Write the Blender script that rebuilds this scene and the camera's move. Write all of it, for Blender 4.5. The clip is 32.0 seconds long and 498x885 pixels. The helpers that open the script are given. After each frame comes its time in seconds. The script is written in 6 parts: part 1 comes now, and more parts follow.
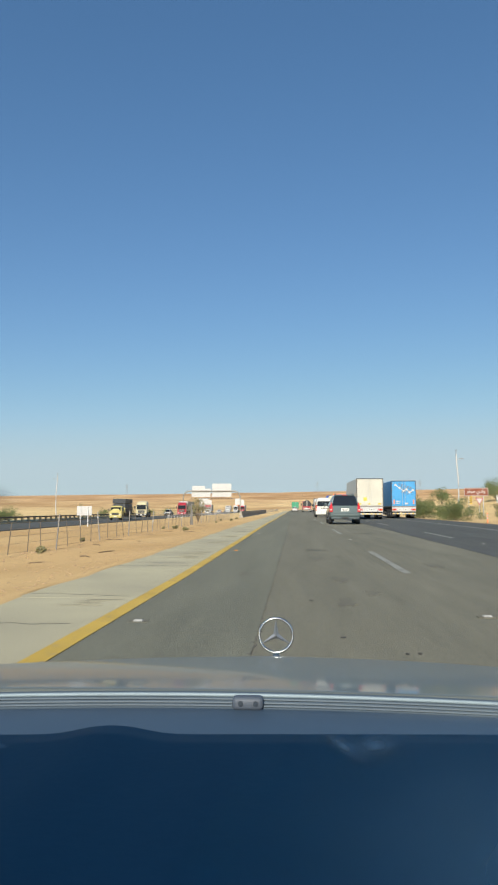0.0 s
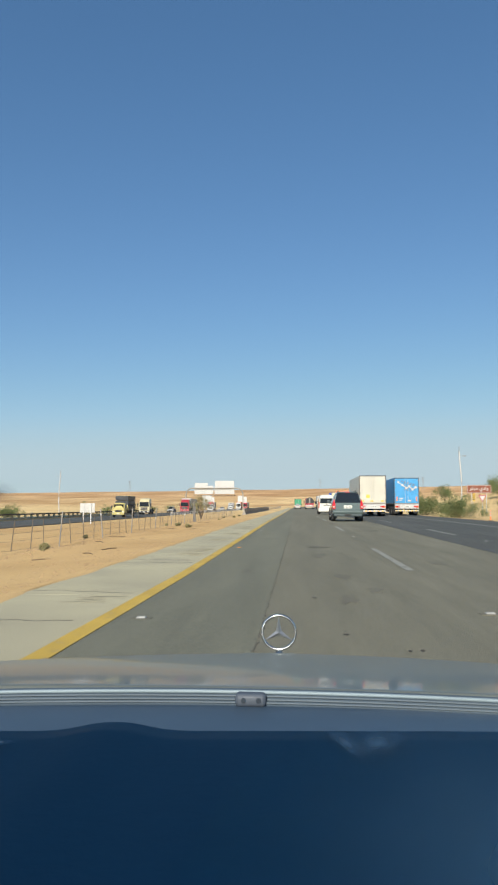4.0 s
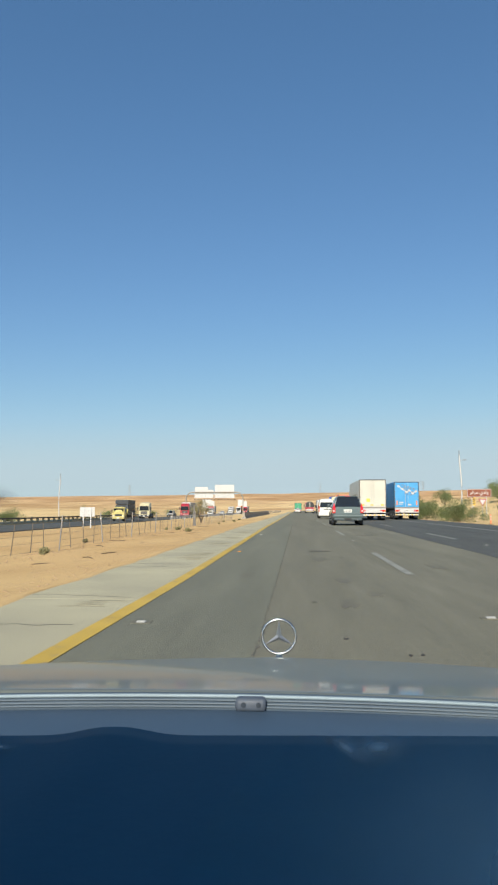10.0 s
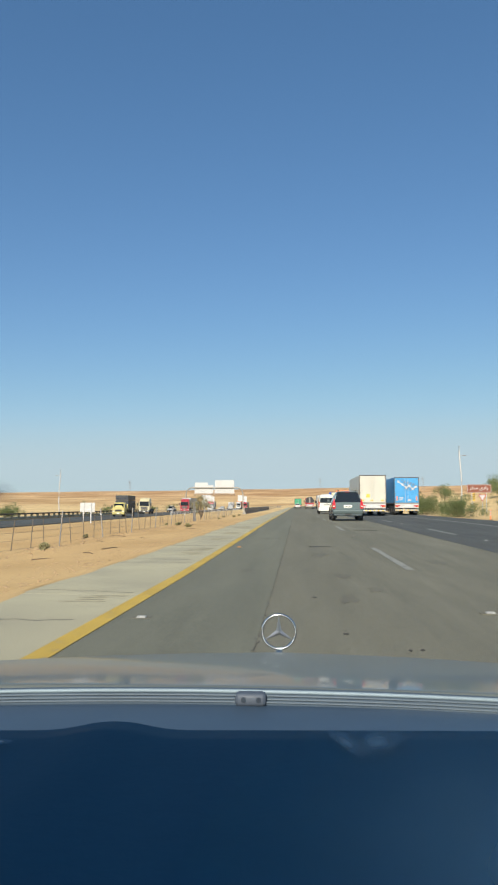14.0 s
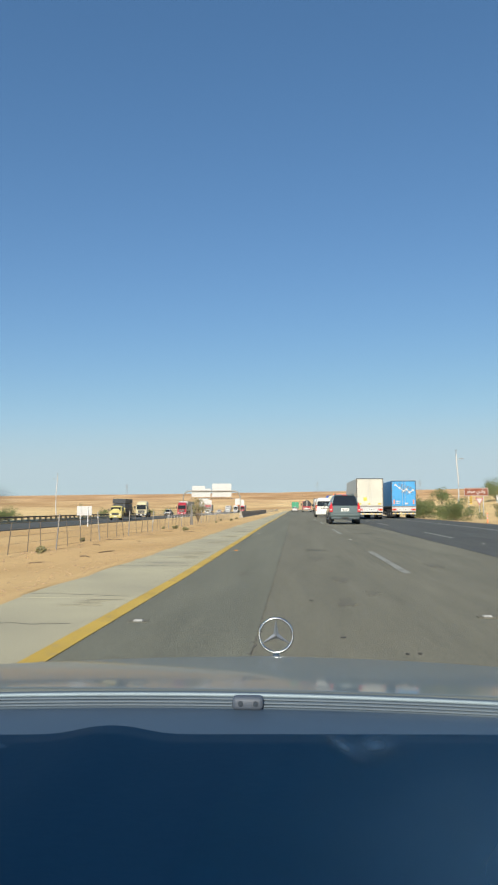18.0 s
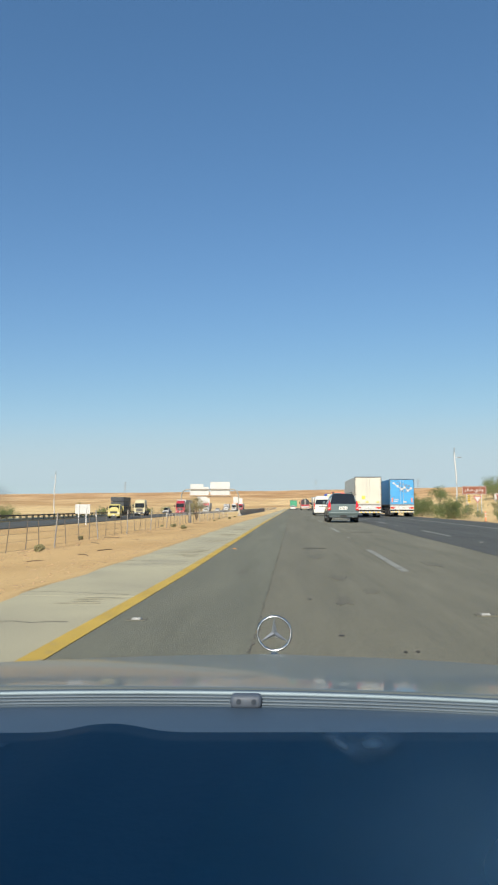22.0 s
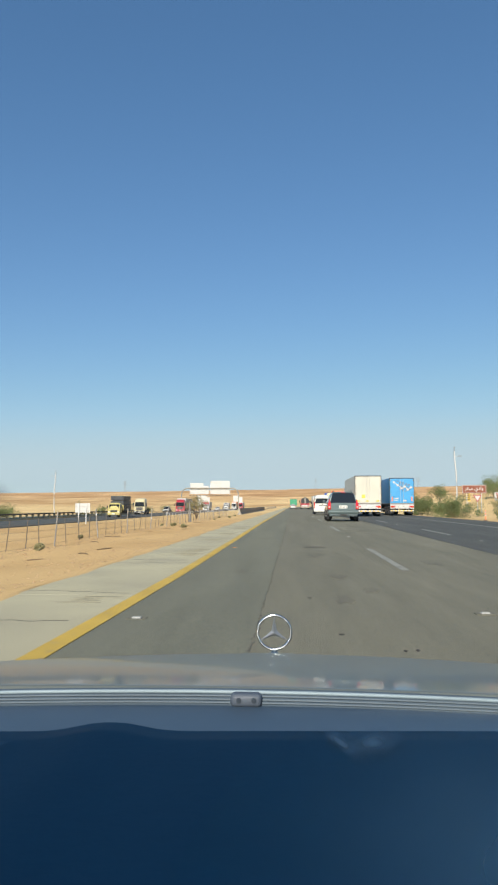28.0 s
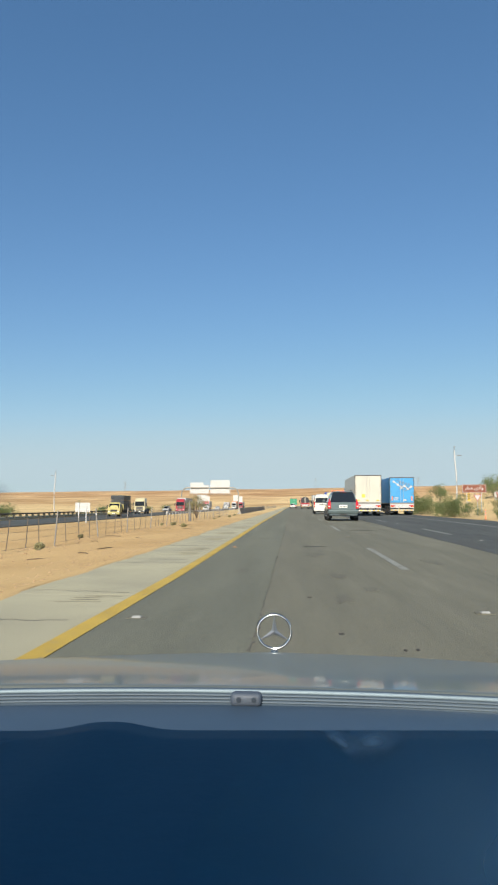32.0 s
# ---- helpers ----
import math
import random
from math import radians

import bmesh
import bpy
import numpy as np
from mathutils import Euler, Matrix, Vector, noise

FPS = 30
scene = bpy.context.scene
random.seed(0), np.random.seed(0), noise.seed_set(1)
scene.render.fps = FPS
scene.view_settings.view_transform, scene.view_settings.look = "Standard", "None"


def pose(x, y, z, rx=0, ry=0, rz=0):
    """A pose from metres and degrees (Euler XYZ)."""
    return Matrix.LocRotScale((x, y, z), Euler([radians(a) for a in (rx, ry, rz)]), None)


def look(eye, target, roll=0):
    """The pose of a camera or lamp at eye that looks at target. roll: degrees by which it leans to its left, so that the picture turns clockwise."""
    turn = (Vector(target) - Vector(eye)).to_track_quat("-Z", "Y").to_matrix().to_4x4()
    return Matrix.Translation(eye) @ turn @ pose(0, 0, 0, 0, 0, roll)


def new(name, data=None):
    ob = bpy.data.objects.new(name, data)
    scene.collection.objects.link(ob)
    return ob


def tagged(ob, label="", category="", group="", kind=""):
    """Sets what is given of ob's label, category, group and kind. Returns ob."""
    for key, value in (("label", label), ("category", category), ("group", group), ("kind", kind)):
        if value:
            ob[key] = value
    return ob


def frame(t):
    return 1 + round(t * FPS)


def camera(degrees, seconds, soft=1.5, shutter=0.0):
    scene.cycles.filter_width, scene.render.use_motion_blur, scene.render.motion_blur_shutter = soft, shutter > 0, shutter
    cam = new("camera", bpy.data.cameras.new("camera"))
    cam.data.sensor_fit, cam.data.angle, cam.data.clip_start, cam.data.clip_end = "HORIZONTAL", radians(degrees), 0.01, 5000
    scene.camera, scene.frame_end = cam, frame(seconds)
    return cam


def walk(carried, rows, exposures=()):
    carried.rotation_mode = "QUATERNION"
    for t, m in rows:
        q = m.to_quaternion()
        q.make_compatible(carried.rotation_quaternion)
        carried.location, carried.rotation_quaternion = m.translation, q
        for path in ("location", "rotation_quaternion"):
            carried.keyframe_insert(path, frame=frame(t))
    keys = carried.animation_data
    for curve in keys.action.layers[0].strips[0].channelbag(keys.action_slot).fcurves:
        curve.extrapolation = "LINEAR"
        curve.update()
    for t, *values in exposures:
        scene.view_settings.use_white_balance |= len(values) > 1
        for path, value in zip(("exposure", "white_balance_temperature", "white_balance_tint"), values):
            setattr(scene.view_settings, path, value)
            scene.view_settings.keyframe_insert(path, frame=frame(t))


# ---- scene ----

# The camera stands behind the windscreen of a saloon car: eye, then yaw and pitch in degrees at each time.
EYE = (0.0, 0.0, 1.06)
ROWS = (
    (0, 3.556, 5.485), (0.5, 3.645, 5.351), (1, 3.645, 5.485), (1.5, 3.556, 5.485), (2, 3.556, 5.351),
    (2.5, 3.645, 5.396), (3, 3.734, 5.217), (3.5, 3.734, 5.217), (5.5, 4.003, 5.485), (6, 3.734, 5.396),
    (6.5, 3.556, 5.351), (7, 3.556, 5.351), (7.5, 3.556, 5.351), (8, 3.556, 5.575), (8.5, 3.734, 5.351),
    (9, 3.869, 5.396), (9.5, 3.779, 5.396), (10, 3.779, 5.575), (10.5, 3.734, 5.262), (11, 3.779, 5.575),
    (11.5, 3.645, 5.262), (12, 3.645, 5.485), (12.5, 3.645, 5.262), (13, 3.734, 5.396), (13.5, 3.645, 5.396),
    (14, 3.779, 5.217), (14.5, 3.645, 5.396), (16.5, 3.869, 5.128), (17, 3.377, 5.575), (17.5, 3.511, 5.217),
    (18, 3.556, 5.485), (18.5, 3.556, 5.396), (19, 3.556, 5.351), (19.5, 3.511, 5.396), (20, 3.511, 5.351),
    (20.5, 3.511, 5.262), (21, 3.734, 5.485), (21.5, 3.779, 5.351), (22, 3.421, 5.351), (22.5, 3.511, 5.485),
    (23, 3.645, 5.351), (23.5, 3.556, 5.396), (24, 3.556, 5.396), (24.5, 3.556, 5.217), (25, 3.645, 5.351),
    (25.5, 3.511, 5.396), (27.5, 3.421, 5.351), (28, 3.421, 5.262), (28.5, 3.511, 5.262), (29, 3.645, 5.396),
    (29.5, 3.645, 5.351), (30, 3.645, 5.485), (30.5, 3.734, 5.351), (31, 3.556, 5.396), (31.5, 3.511, 5.262),
    (32, 3.421, 5.217),
)

cam = camera(38.0, 32.0, soft=2.2)
walk(cam, [(t, pose(*EYE, 90 + pitch, 0, yaw)) for t, yaw, pitch in ROWS], exposures=((0.0, 0.54), (3.5, 0.54), (7.0, 0.48), (9.0, 0.57), (11.0, 0.60), (14.0, 0.56), (18.0, 0.57), (22.0, 0.61), (28.0, 0.59), (32.0, 0.60)))

# ---- light ----
SUN_EL, SUN_AZ = 31.0, -8.0     # degrees; the sun stands behind the car, a little to its left
world = bpy.data.worlds.new("sky")
scene.world = world
world.use_nodes = True
wn = world.node_tree.nodes
sky = wn.new("ShaderNodeTexSky")
sky.sky_type = "NISHITA"
sky.sun_disc = False
sky.sun_elevation = radians(SUN_EL)
sky.sun_rotation = radians(180 - SUN_AZ)
sky.altitude, sky.air_density, sky.dust_density, sky.ozone_density = 600, 1.0, 0.08, 3.0
dust = wn.new("ShaderNodeMix")      # white balance of the dusty air
dust.data_type, dust.blend_type = "RGBA", "MULTIPLY"
dust.inputs["Factor"].default_value, dust.inputs["B"].default_value = 1.0, (0.90, 1.0, 1.072, 1)
deep = wn.new("ShaderNodeGamma")
deep.inputs["Gamma"].default_value = 0.74
clear = wn.new("ShaderNodeHueSaturation")
clear.inputs["Saturation"].default_value = 1.18
world.node_tree.links.new(sky.outputs[0], dust.inputs["A"])
world.node_tree.links.new(dust.outputs["Result"], deep.inputs["Color"])
world.node_tree.links.new(deep.outputs[0], clear.inputs["Color"])
split, join = wn.new("ShaderNodeSeparateColor"), wn.new("ShaderNodeCombineColor")
world.node_tree.links.new(clear.outputs[0], split.inputs[0])
for k, level in enumerate((2.96, 3.70, 4.42)):      # dusty air: the glow along the horizon levels off
    haze = wn.new("ShaderNodeMath")
    haze.operation, haze.inputs[1].default_value, haze.inputs[2].default_value = "SMOOTH_MIN", level, 1.6
    tone = {0: (1.11, 0.985), 1: (1.045, 0.952)}.get(k)      # red and green fade a little faster towards the zenith
    source = split.outputs[k]
    if tone:
        fade, keep = wn.new("ShaderNodeMath"), wn.new("ShaderNodeMath")
        fade.operation, fade.inputs[1].default_value = "POWER", tone[0]
        keep.operation, keep.inputs[1].default_value = "MULTIPLY", tone[1]
        world.node_tree.links.new(source, fade.inputs[0])
        world.node_tree.links.new(fade.outputs[0], keep.inputs[0])
        source = keep.outputs[0]
    world.node_tree.links.new(source, haze.inputs[0])
    if k == 0:
        warm, less = wn.new("ShaderNodeMath"), wn.new("ShaderNodeMath")      # where the dust reddens the light it takes blue away
        warm.operation, warm.inputs[1].default_value = "SUBTRACT", 2.2
        less.operation, less.inputs[1].default_value = "MAXIMUM", 0.0
        world.node_tree.links.new(haze.outputs[0], warm.inputs[0])
        world.node_tree.links.new(warm.outputs[0], less.inputs[0])
    if k == 2:
        dim = wn.new("ShaderNodeMath")
        dim.operation, dim.inputs[1].default_value = "MULTIPLY_ADD", -0.45
        world.node_tree.links.new(less.outputs[0], dim.inputs[0])
        world.node_tree.links.new(haze.outputs[0], dim.inputs[2])
        haze = dim
    world.node_tree.links.new(haze.outputs[0], join.inputs[k])
world.node_tree.links.new(join.outputs[0], wn["Background"].inputs[0])
wn["Background"].inputs[1].default_value = 0.122
lamp = bpy.data.lights.new("sun", "SUN")
lamp.energy, lamp.angle, lamp.color = 5.0, radians(0.5), (1.0, 0.93, 0.82)
sun = new("sun", lamp)
el, az = radians(SUN_EL), radians(SUN_AZ)
sun.matrix_world = look((40 * math.sin(az) * math.cos(el), -40 * math.cos(az) * math.cos(el), 40 * math.sin(el)), (0, 0, 0))


# ---- materials ----
def mat(name, col, rough=0.6, metal=0.0, vary=0.25, scale=3.0, fine=40.0, bump=0.0, coat=0.0, tint=None, rnd=0.0, spec=0.5):
    """A surface with a broad and a fine variation of its colour, a bump, and some change from piece to piece."""
    m = bpy.data.materials.new(name)
    m.use_nodes = True
    n, l = m.node_tree.nodes, m.node_tree.links
    b = n["Principled BSDF"]
    b.inputs["Roughness"].default_value, b.inputs["Metallic"].default_value = rough, metal
    b.inputs["Coat Weight"].default_value, b.inputs["Coat Roughness"].default_value = coat, 0.05
    b.inputs["Specular IOR Level"].default_value = spec
    co = n.new("ShaderNodeNewGeometry") if scale > 0 else None
    big, small = n.new("ShaderNodeTexNoise"), n.new("ShaderNodeTexNoise")
    for t, s, d in ((big, scale, 4), (small, fine, 3)):
        t.inputs["Scale"].default_value, t.inputs["Detail"].default_value = s, d
        l.new(co.outputs["Position"], t.inputs["Vector"])
    mix = n.new("ShaderNodeMix")
    mix.data_type = "RGBA"
    other = tint if tint else tuple(c * (1 - vary) for c in col)
    mix.inputs["A"].default_value, mix.inputs["B"].default_value = (*col, 1), (*other, 1)
    ramp = n.new("ShaderNodeMapRange")
    ramp.inputs["From Min"].default_value, ramp.inputs["From Max"].default_value = 0.35, 0.68
    l.new(big.outputs["Fac"], ramp.inputs["Value"])
    l.new(ramp.outputs["Result"], mix.inputs["Factor"])
    hs = n.new("ShaderNodeHueSaturation")
    l.new(mix.outputs["Result"], hs.inputs["Color"])
    val = n.new("ShaderNodeMath")
    val.operation = "MULTIPLY_ADD"
    val.inputs[1].default_value, val.inputs[2].default_value = vary, 1 - vary / 2
    l.new(small.outputs["Fac"], val.inputs[0])
    if rnd:
        info, more = n.new("ShaderNodeObjectInfo"), n.new("ShaderNodeMath")
        more.operation, more.inputs[1].default_value = "MULTIPLY_ADD", rnd
        l.new(info.outputs["Random"], more.inputs[0])
        l.new(val.outputs[0], more.inputs[2])
        val = more
    l.new(val.outputs[0], hs.inputs["Value"])
    l.new(hs.outputs["Color"], b.inputs["Base Color"])
    if bump:
        bp = n.new("ShaderNodeBump")
        bp.inputs["Strength"].default_value, bp.inputs["Distance"].default_value = bump, 0.02
        l.new(small.outputs["Fac"], bp.inputs["Height"])
        l.new(bp.outputs["Normal"], b.inputs["Normal"])
    return m


def sand_material():
    """Desert: ochre near the road, with pale and rusty bands kilometres long, ripples and pebbly grain."""
    m = mat("sand", (0.72, 0.53, 0.265), 0.95, 0, 0.30, 0.25, 14.0, 0.9, tint=(0.61, 0.44, 0.21), spec=0.1)
    n, l = m.node_tree.nodes, m.node_tree.links
    hs = next(k for k in n if k.type == "HUE_SAT")
    old = hs.inputs["Color"].links[0].from_socket
    geo, mp, far = n.new("ShaderNodeNewGeometry"), n.new("ShaderNodeMapping"), n.new("ShaderNodeTexNoise")
    mp.inputs["Scale"].default_value = (0.0045, 0.0040, 0.012)
    l.new(geo.outputs["Position"], mp.inputs["Vector"])
    l.new(mp.outputs["Vector"], far.inputs["Vector"])
    far.inputs["Scale"].default_value, far.inputs["Detail"].default_value, far.inputs["Roughness"].default_value = 1.6, 6, 0.65
    cr = n.new("ShaderNodeValToRGB")
    cr.color_ramp.elements[0].position, cr.color_ramp.elements[0].color = 0.39, (0.70, 0.62, 0.56, 1)
    cr.color_ramp.elements[1].position, cr.color_ramp.elements[1].color = 0.56, (1.0, 1.0, 1.0, 1)
    e = cr.color_ramp.elements.new(0.66)
    e.color = (1.22, 1.30, 1.36, 1)
    l.new(far.outputs["Fac"], cr.inputs["Fac"])
    mul = n.new("ShaderNodeMix")
    mul.data_type, mul.blend_type = "RGBA", "MULTIPLY"
    mul.inputs["Factor"].default_value = 1.0
    l.new(cr.outputs["Color"], mul.inputs["B"])
    rust, place, far_off = n.new("ShaderNodeMix"), n.new("ShaderNodeSeparateXYZ"), n.new("ShaderNodeMapRange")
    rust.data_type = "RGBA"
    rust.inputs["B"].default_value = (0.50, 0.295, 0.145, 1)       # the hills are of redder earth than the plain
    l.new(geo.outputs["Position"], place.inputs["Vector"])
    l.new(place.outputs["Y"], far_off.inputs["Value"])
    far_off.inputs["From Min"].default_value, far_off.inputs["From Max"].default_value, far_off.inputs["To Max"].default_value = 900, 2300, 0.75
    l.new(far_off.outputs["Result"], rust.inputs["Factor"])
    l.new(old, rust.inputs["A"])
    l.new(rust.outputs["Result"], mul.inputs["A"])
    l.new(mul.outputs["Result"], hs.inputs["Color"])
    return m


def worn(name, col, under, amount, scale=6.0):
    """Road paint, chipped and dusty, through which the ground shows."""
    m = mat(name, col, 0.75, 0, 0.2, 1.2, 30.0, 0.2)
    n, l = m.node_tree.nodes, m.node_tree.links
    b, hs = n["Principled BSDF"], next(k for k in n if k.type == "HUE_SAT")
    geo, t = n.new("ShaderNodeNewGeometry"), n.new("ShaderNodeTexNoise")
    t.inputs["Scale"].default_value, t.inputs["Detail"].default_value, t.inputs["Roughness"].default_value = scale, 8, 0.7
    l.new(geo.outputs["Position"], t.inputs["Vector"])
    r = n.new("ShaderNodeMapRange")
    r.inputs["From Min"].default_value, r.inputs["From Max"].default_value = amount, amount + 0.1
    l.new(t.outputs["Fac"], r.inputs["Value"])
    mix = n.new("ShaderNodeMix")
    mix.data_type = "RGBA"
    mix.inputs["B"].default_value = (*under, 1)
    l.new(r.outputs["Result"], mix.inputs["Factor"])
    l.new(hs.outputs["Color"], mix.inputs["A"])
    l.new(mix.outputs["Result"], b.inputs["Base Color"])
    return m


def streaked(name, col, tint, rough=0.85, spec=0.3):
    """Asphalt: stone grain, wheel tracks along the road, oil marks."""
    m = mat(name, col, rough, 0, 0.45, 1.0, 70.0, 0.6, tint=tint, spec=spec)
    n, l = m.node_tree.nodes, m.node_tree.links
    big = [k for k in n if k.type == "TEX_NOISE"][0]
    src = big.inputs["Vector"].links[0].from_socket
    mp = n.new("ShaderNodeMapping")
    mp.inputs["Scale"].default_value = (1.1, 0.06, 1.0)
    l.new(src, mp.inputs["Vector"])
    l.new(mp.outputs["Vector"], big.inputs["Vector"])
    hs, mid, r = next(k for k in n if k.type == "HUE_SAT"), n.new("ShaderNodeTexNoise"), n.new("ShaderNodeMapRange")
    mid.inputs["Scale"].default_value, mid.inputs["Detail"].default_value, mid.inputs["Roughness"].default_value = 2.2, 8, 0.72
    along = n.new("ShaderNodeMapping")
    along.inputs["Scale"].default_value = (1.0, 0.07, 1.0)
    l.new(src, along.inputs["Vector"])
    l.new(along.outputs["Vector"], mid.inputs["Vector"])
    r.inputs["From Min"].default_value, r.inputs["From Max"].default_value = 0.3, 0.7
    r.inputs["To Min"].default_value, r.inputs["To Max"].default_value = 0.80, 1.14
    l.new(mid.outputs["Fac"], r.inputs["Value"])
    grain, gr, mul = n.new("ShaderNodeTexVoronoi"), n.new("ShaderNodeMapRange"), n.new("ShaderNodeMath")
    grain.inputs["Scale"].default_value = 60.0
    l.new(src, grain.inputs["Vector"])
    gr.inputs["From Max"].default_value, gr.inputs["To Min"].default_value, gr.inputs["To Max"].default_value = 0.8, 1.27, 0.68
    l.new(grain.outputs["Distance"], gr.inputs["Value"])
    mul.operation = "MULTIPLY"
    l.new(r.outputs[0], mul.inputs[0])
    l.new(gr.outputs[0], mul.inputs[1])
    both, old = n.new("ShaderNodeMath"), hs.inputs["Value"].links[0].from_socket
    both.operation = "MULTIPLY"
    l.new(old, both.inputs[0])
    l.new(mul.outputs[0], both.inputs[1])
    l.new(both.outputs[0], hs.inputs["Value"])
    return m


def glass_material(name, tint=(1, 1, 1), strength=0.5):
    m = bpy.data.materials.new(name)
    m.use_nodes = True
    n, l = m.node_tree.nodes, m.node_tree.links
    n.remove(n["Principled BSDF"])
    clear, gloss, fr, mix = n.new("ShaderNodeBsdfTransparent"), n.new("ShaderNodeBsdfGlossy"), n.new("ShaderNodeLayerWeight"), n.new("ShaderNodeMixShader")
    clear.inputs["Color"].default_value = (*tint, 1)
    gloss.inputs["Roughness"].default_value = 0.0
    fr.inputs["Blend"].default_value = 0.5
    power, scaled = n.new("ShaderNodeMath"), n.new("ShaderNodeMath")
    power.operation, power.inputs[1].default_value = "POWER", 5.0
    scaled.operation, scaled.inputs[1].default_value, scaled.inputs[2].default_value = "MULTIPLY_ADD", strength, 0.02
    l.new(fr.outputs["Facing"], power.inputs[0])
    l.new(power.outputs[0], scaled.inputs[0])
    l.new(scaled.outputs[0], mix.inputs[0])
    l.new(clear.outputs[0], mix.inputs[1])
    l.new(gloss.outputs[0], mix.inputs[2])
    l.new(mix.outputs[0], n["Material Output"].inputs[0])
    return m


def smear_or_glare_material(name, col, strength):
    """A film on glass, dust, or painted glare on the dashboard; fades out to its rim."""
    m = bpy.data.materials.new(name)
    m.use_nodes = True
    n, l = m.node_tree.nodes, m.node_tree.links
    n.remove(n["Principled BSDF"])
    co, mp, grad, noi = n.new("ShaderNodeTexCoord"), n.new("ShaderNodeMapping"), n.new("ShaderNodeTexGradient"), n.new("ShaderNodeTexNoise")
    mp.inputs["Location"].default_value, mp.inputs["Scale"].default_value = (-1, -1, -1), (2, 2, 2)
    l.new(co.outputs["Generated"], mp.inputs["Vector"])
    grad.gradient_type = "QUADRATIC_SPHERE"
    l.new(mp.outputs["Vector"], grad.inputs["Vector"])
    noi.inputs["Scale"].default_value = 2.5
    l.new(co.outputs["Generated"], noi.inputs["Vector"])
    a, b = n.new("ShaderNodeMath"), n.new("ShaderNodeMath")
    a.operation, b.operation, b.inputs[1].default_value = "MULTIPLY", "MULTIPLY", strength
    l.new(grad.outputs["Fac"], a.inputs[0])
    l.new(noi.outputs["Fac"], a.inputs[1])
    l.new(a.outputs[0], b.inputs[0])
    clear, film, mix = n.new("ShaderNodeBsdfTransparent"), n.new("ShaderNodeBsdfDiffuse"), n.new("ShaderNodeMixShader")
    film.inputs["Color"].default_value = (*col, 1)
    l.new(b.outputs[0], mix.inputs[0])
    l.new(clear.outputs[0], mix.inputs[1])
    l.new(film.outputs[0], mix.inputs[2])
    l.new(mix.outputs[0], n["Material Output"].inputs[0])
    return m


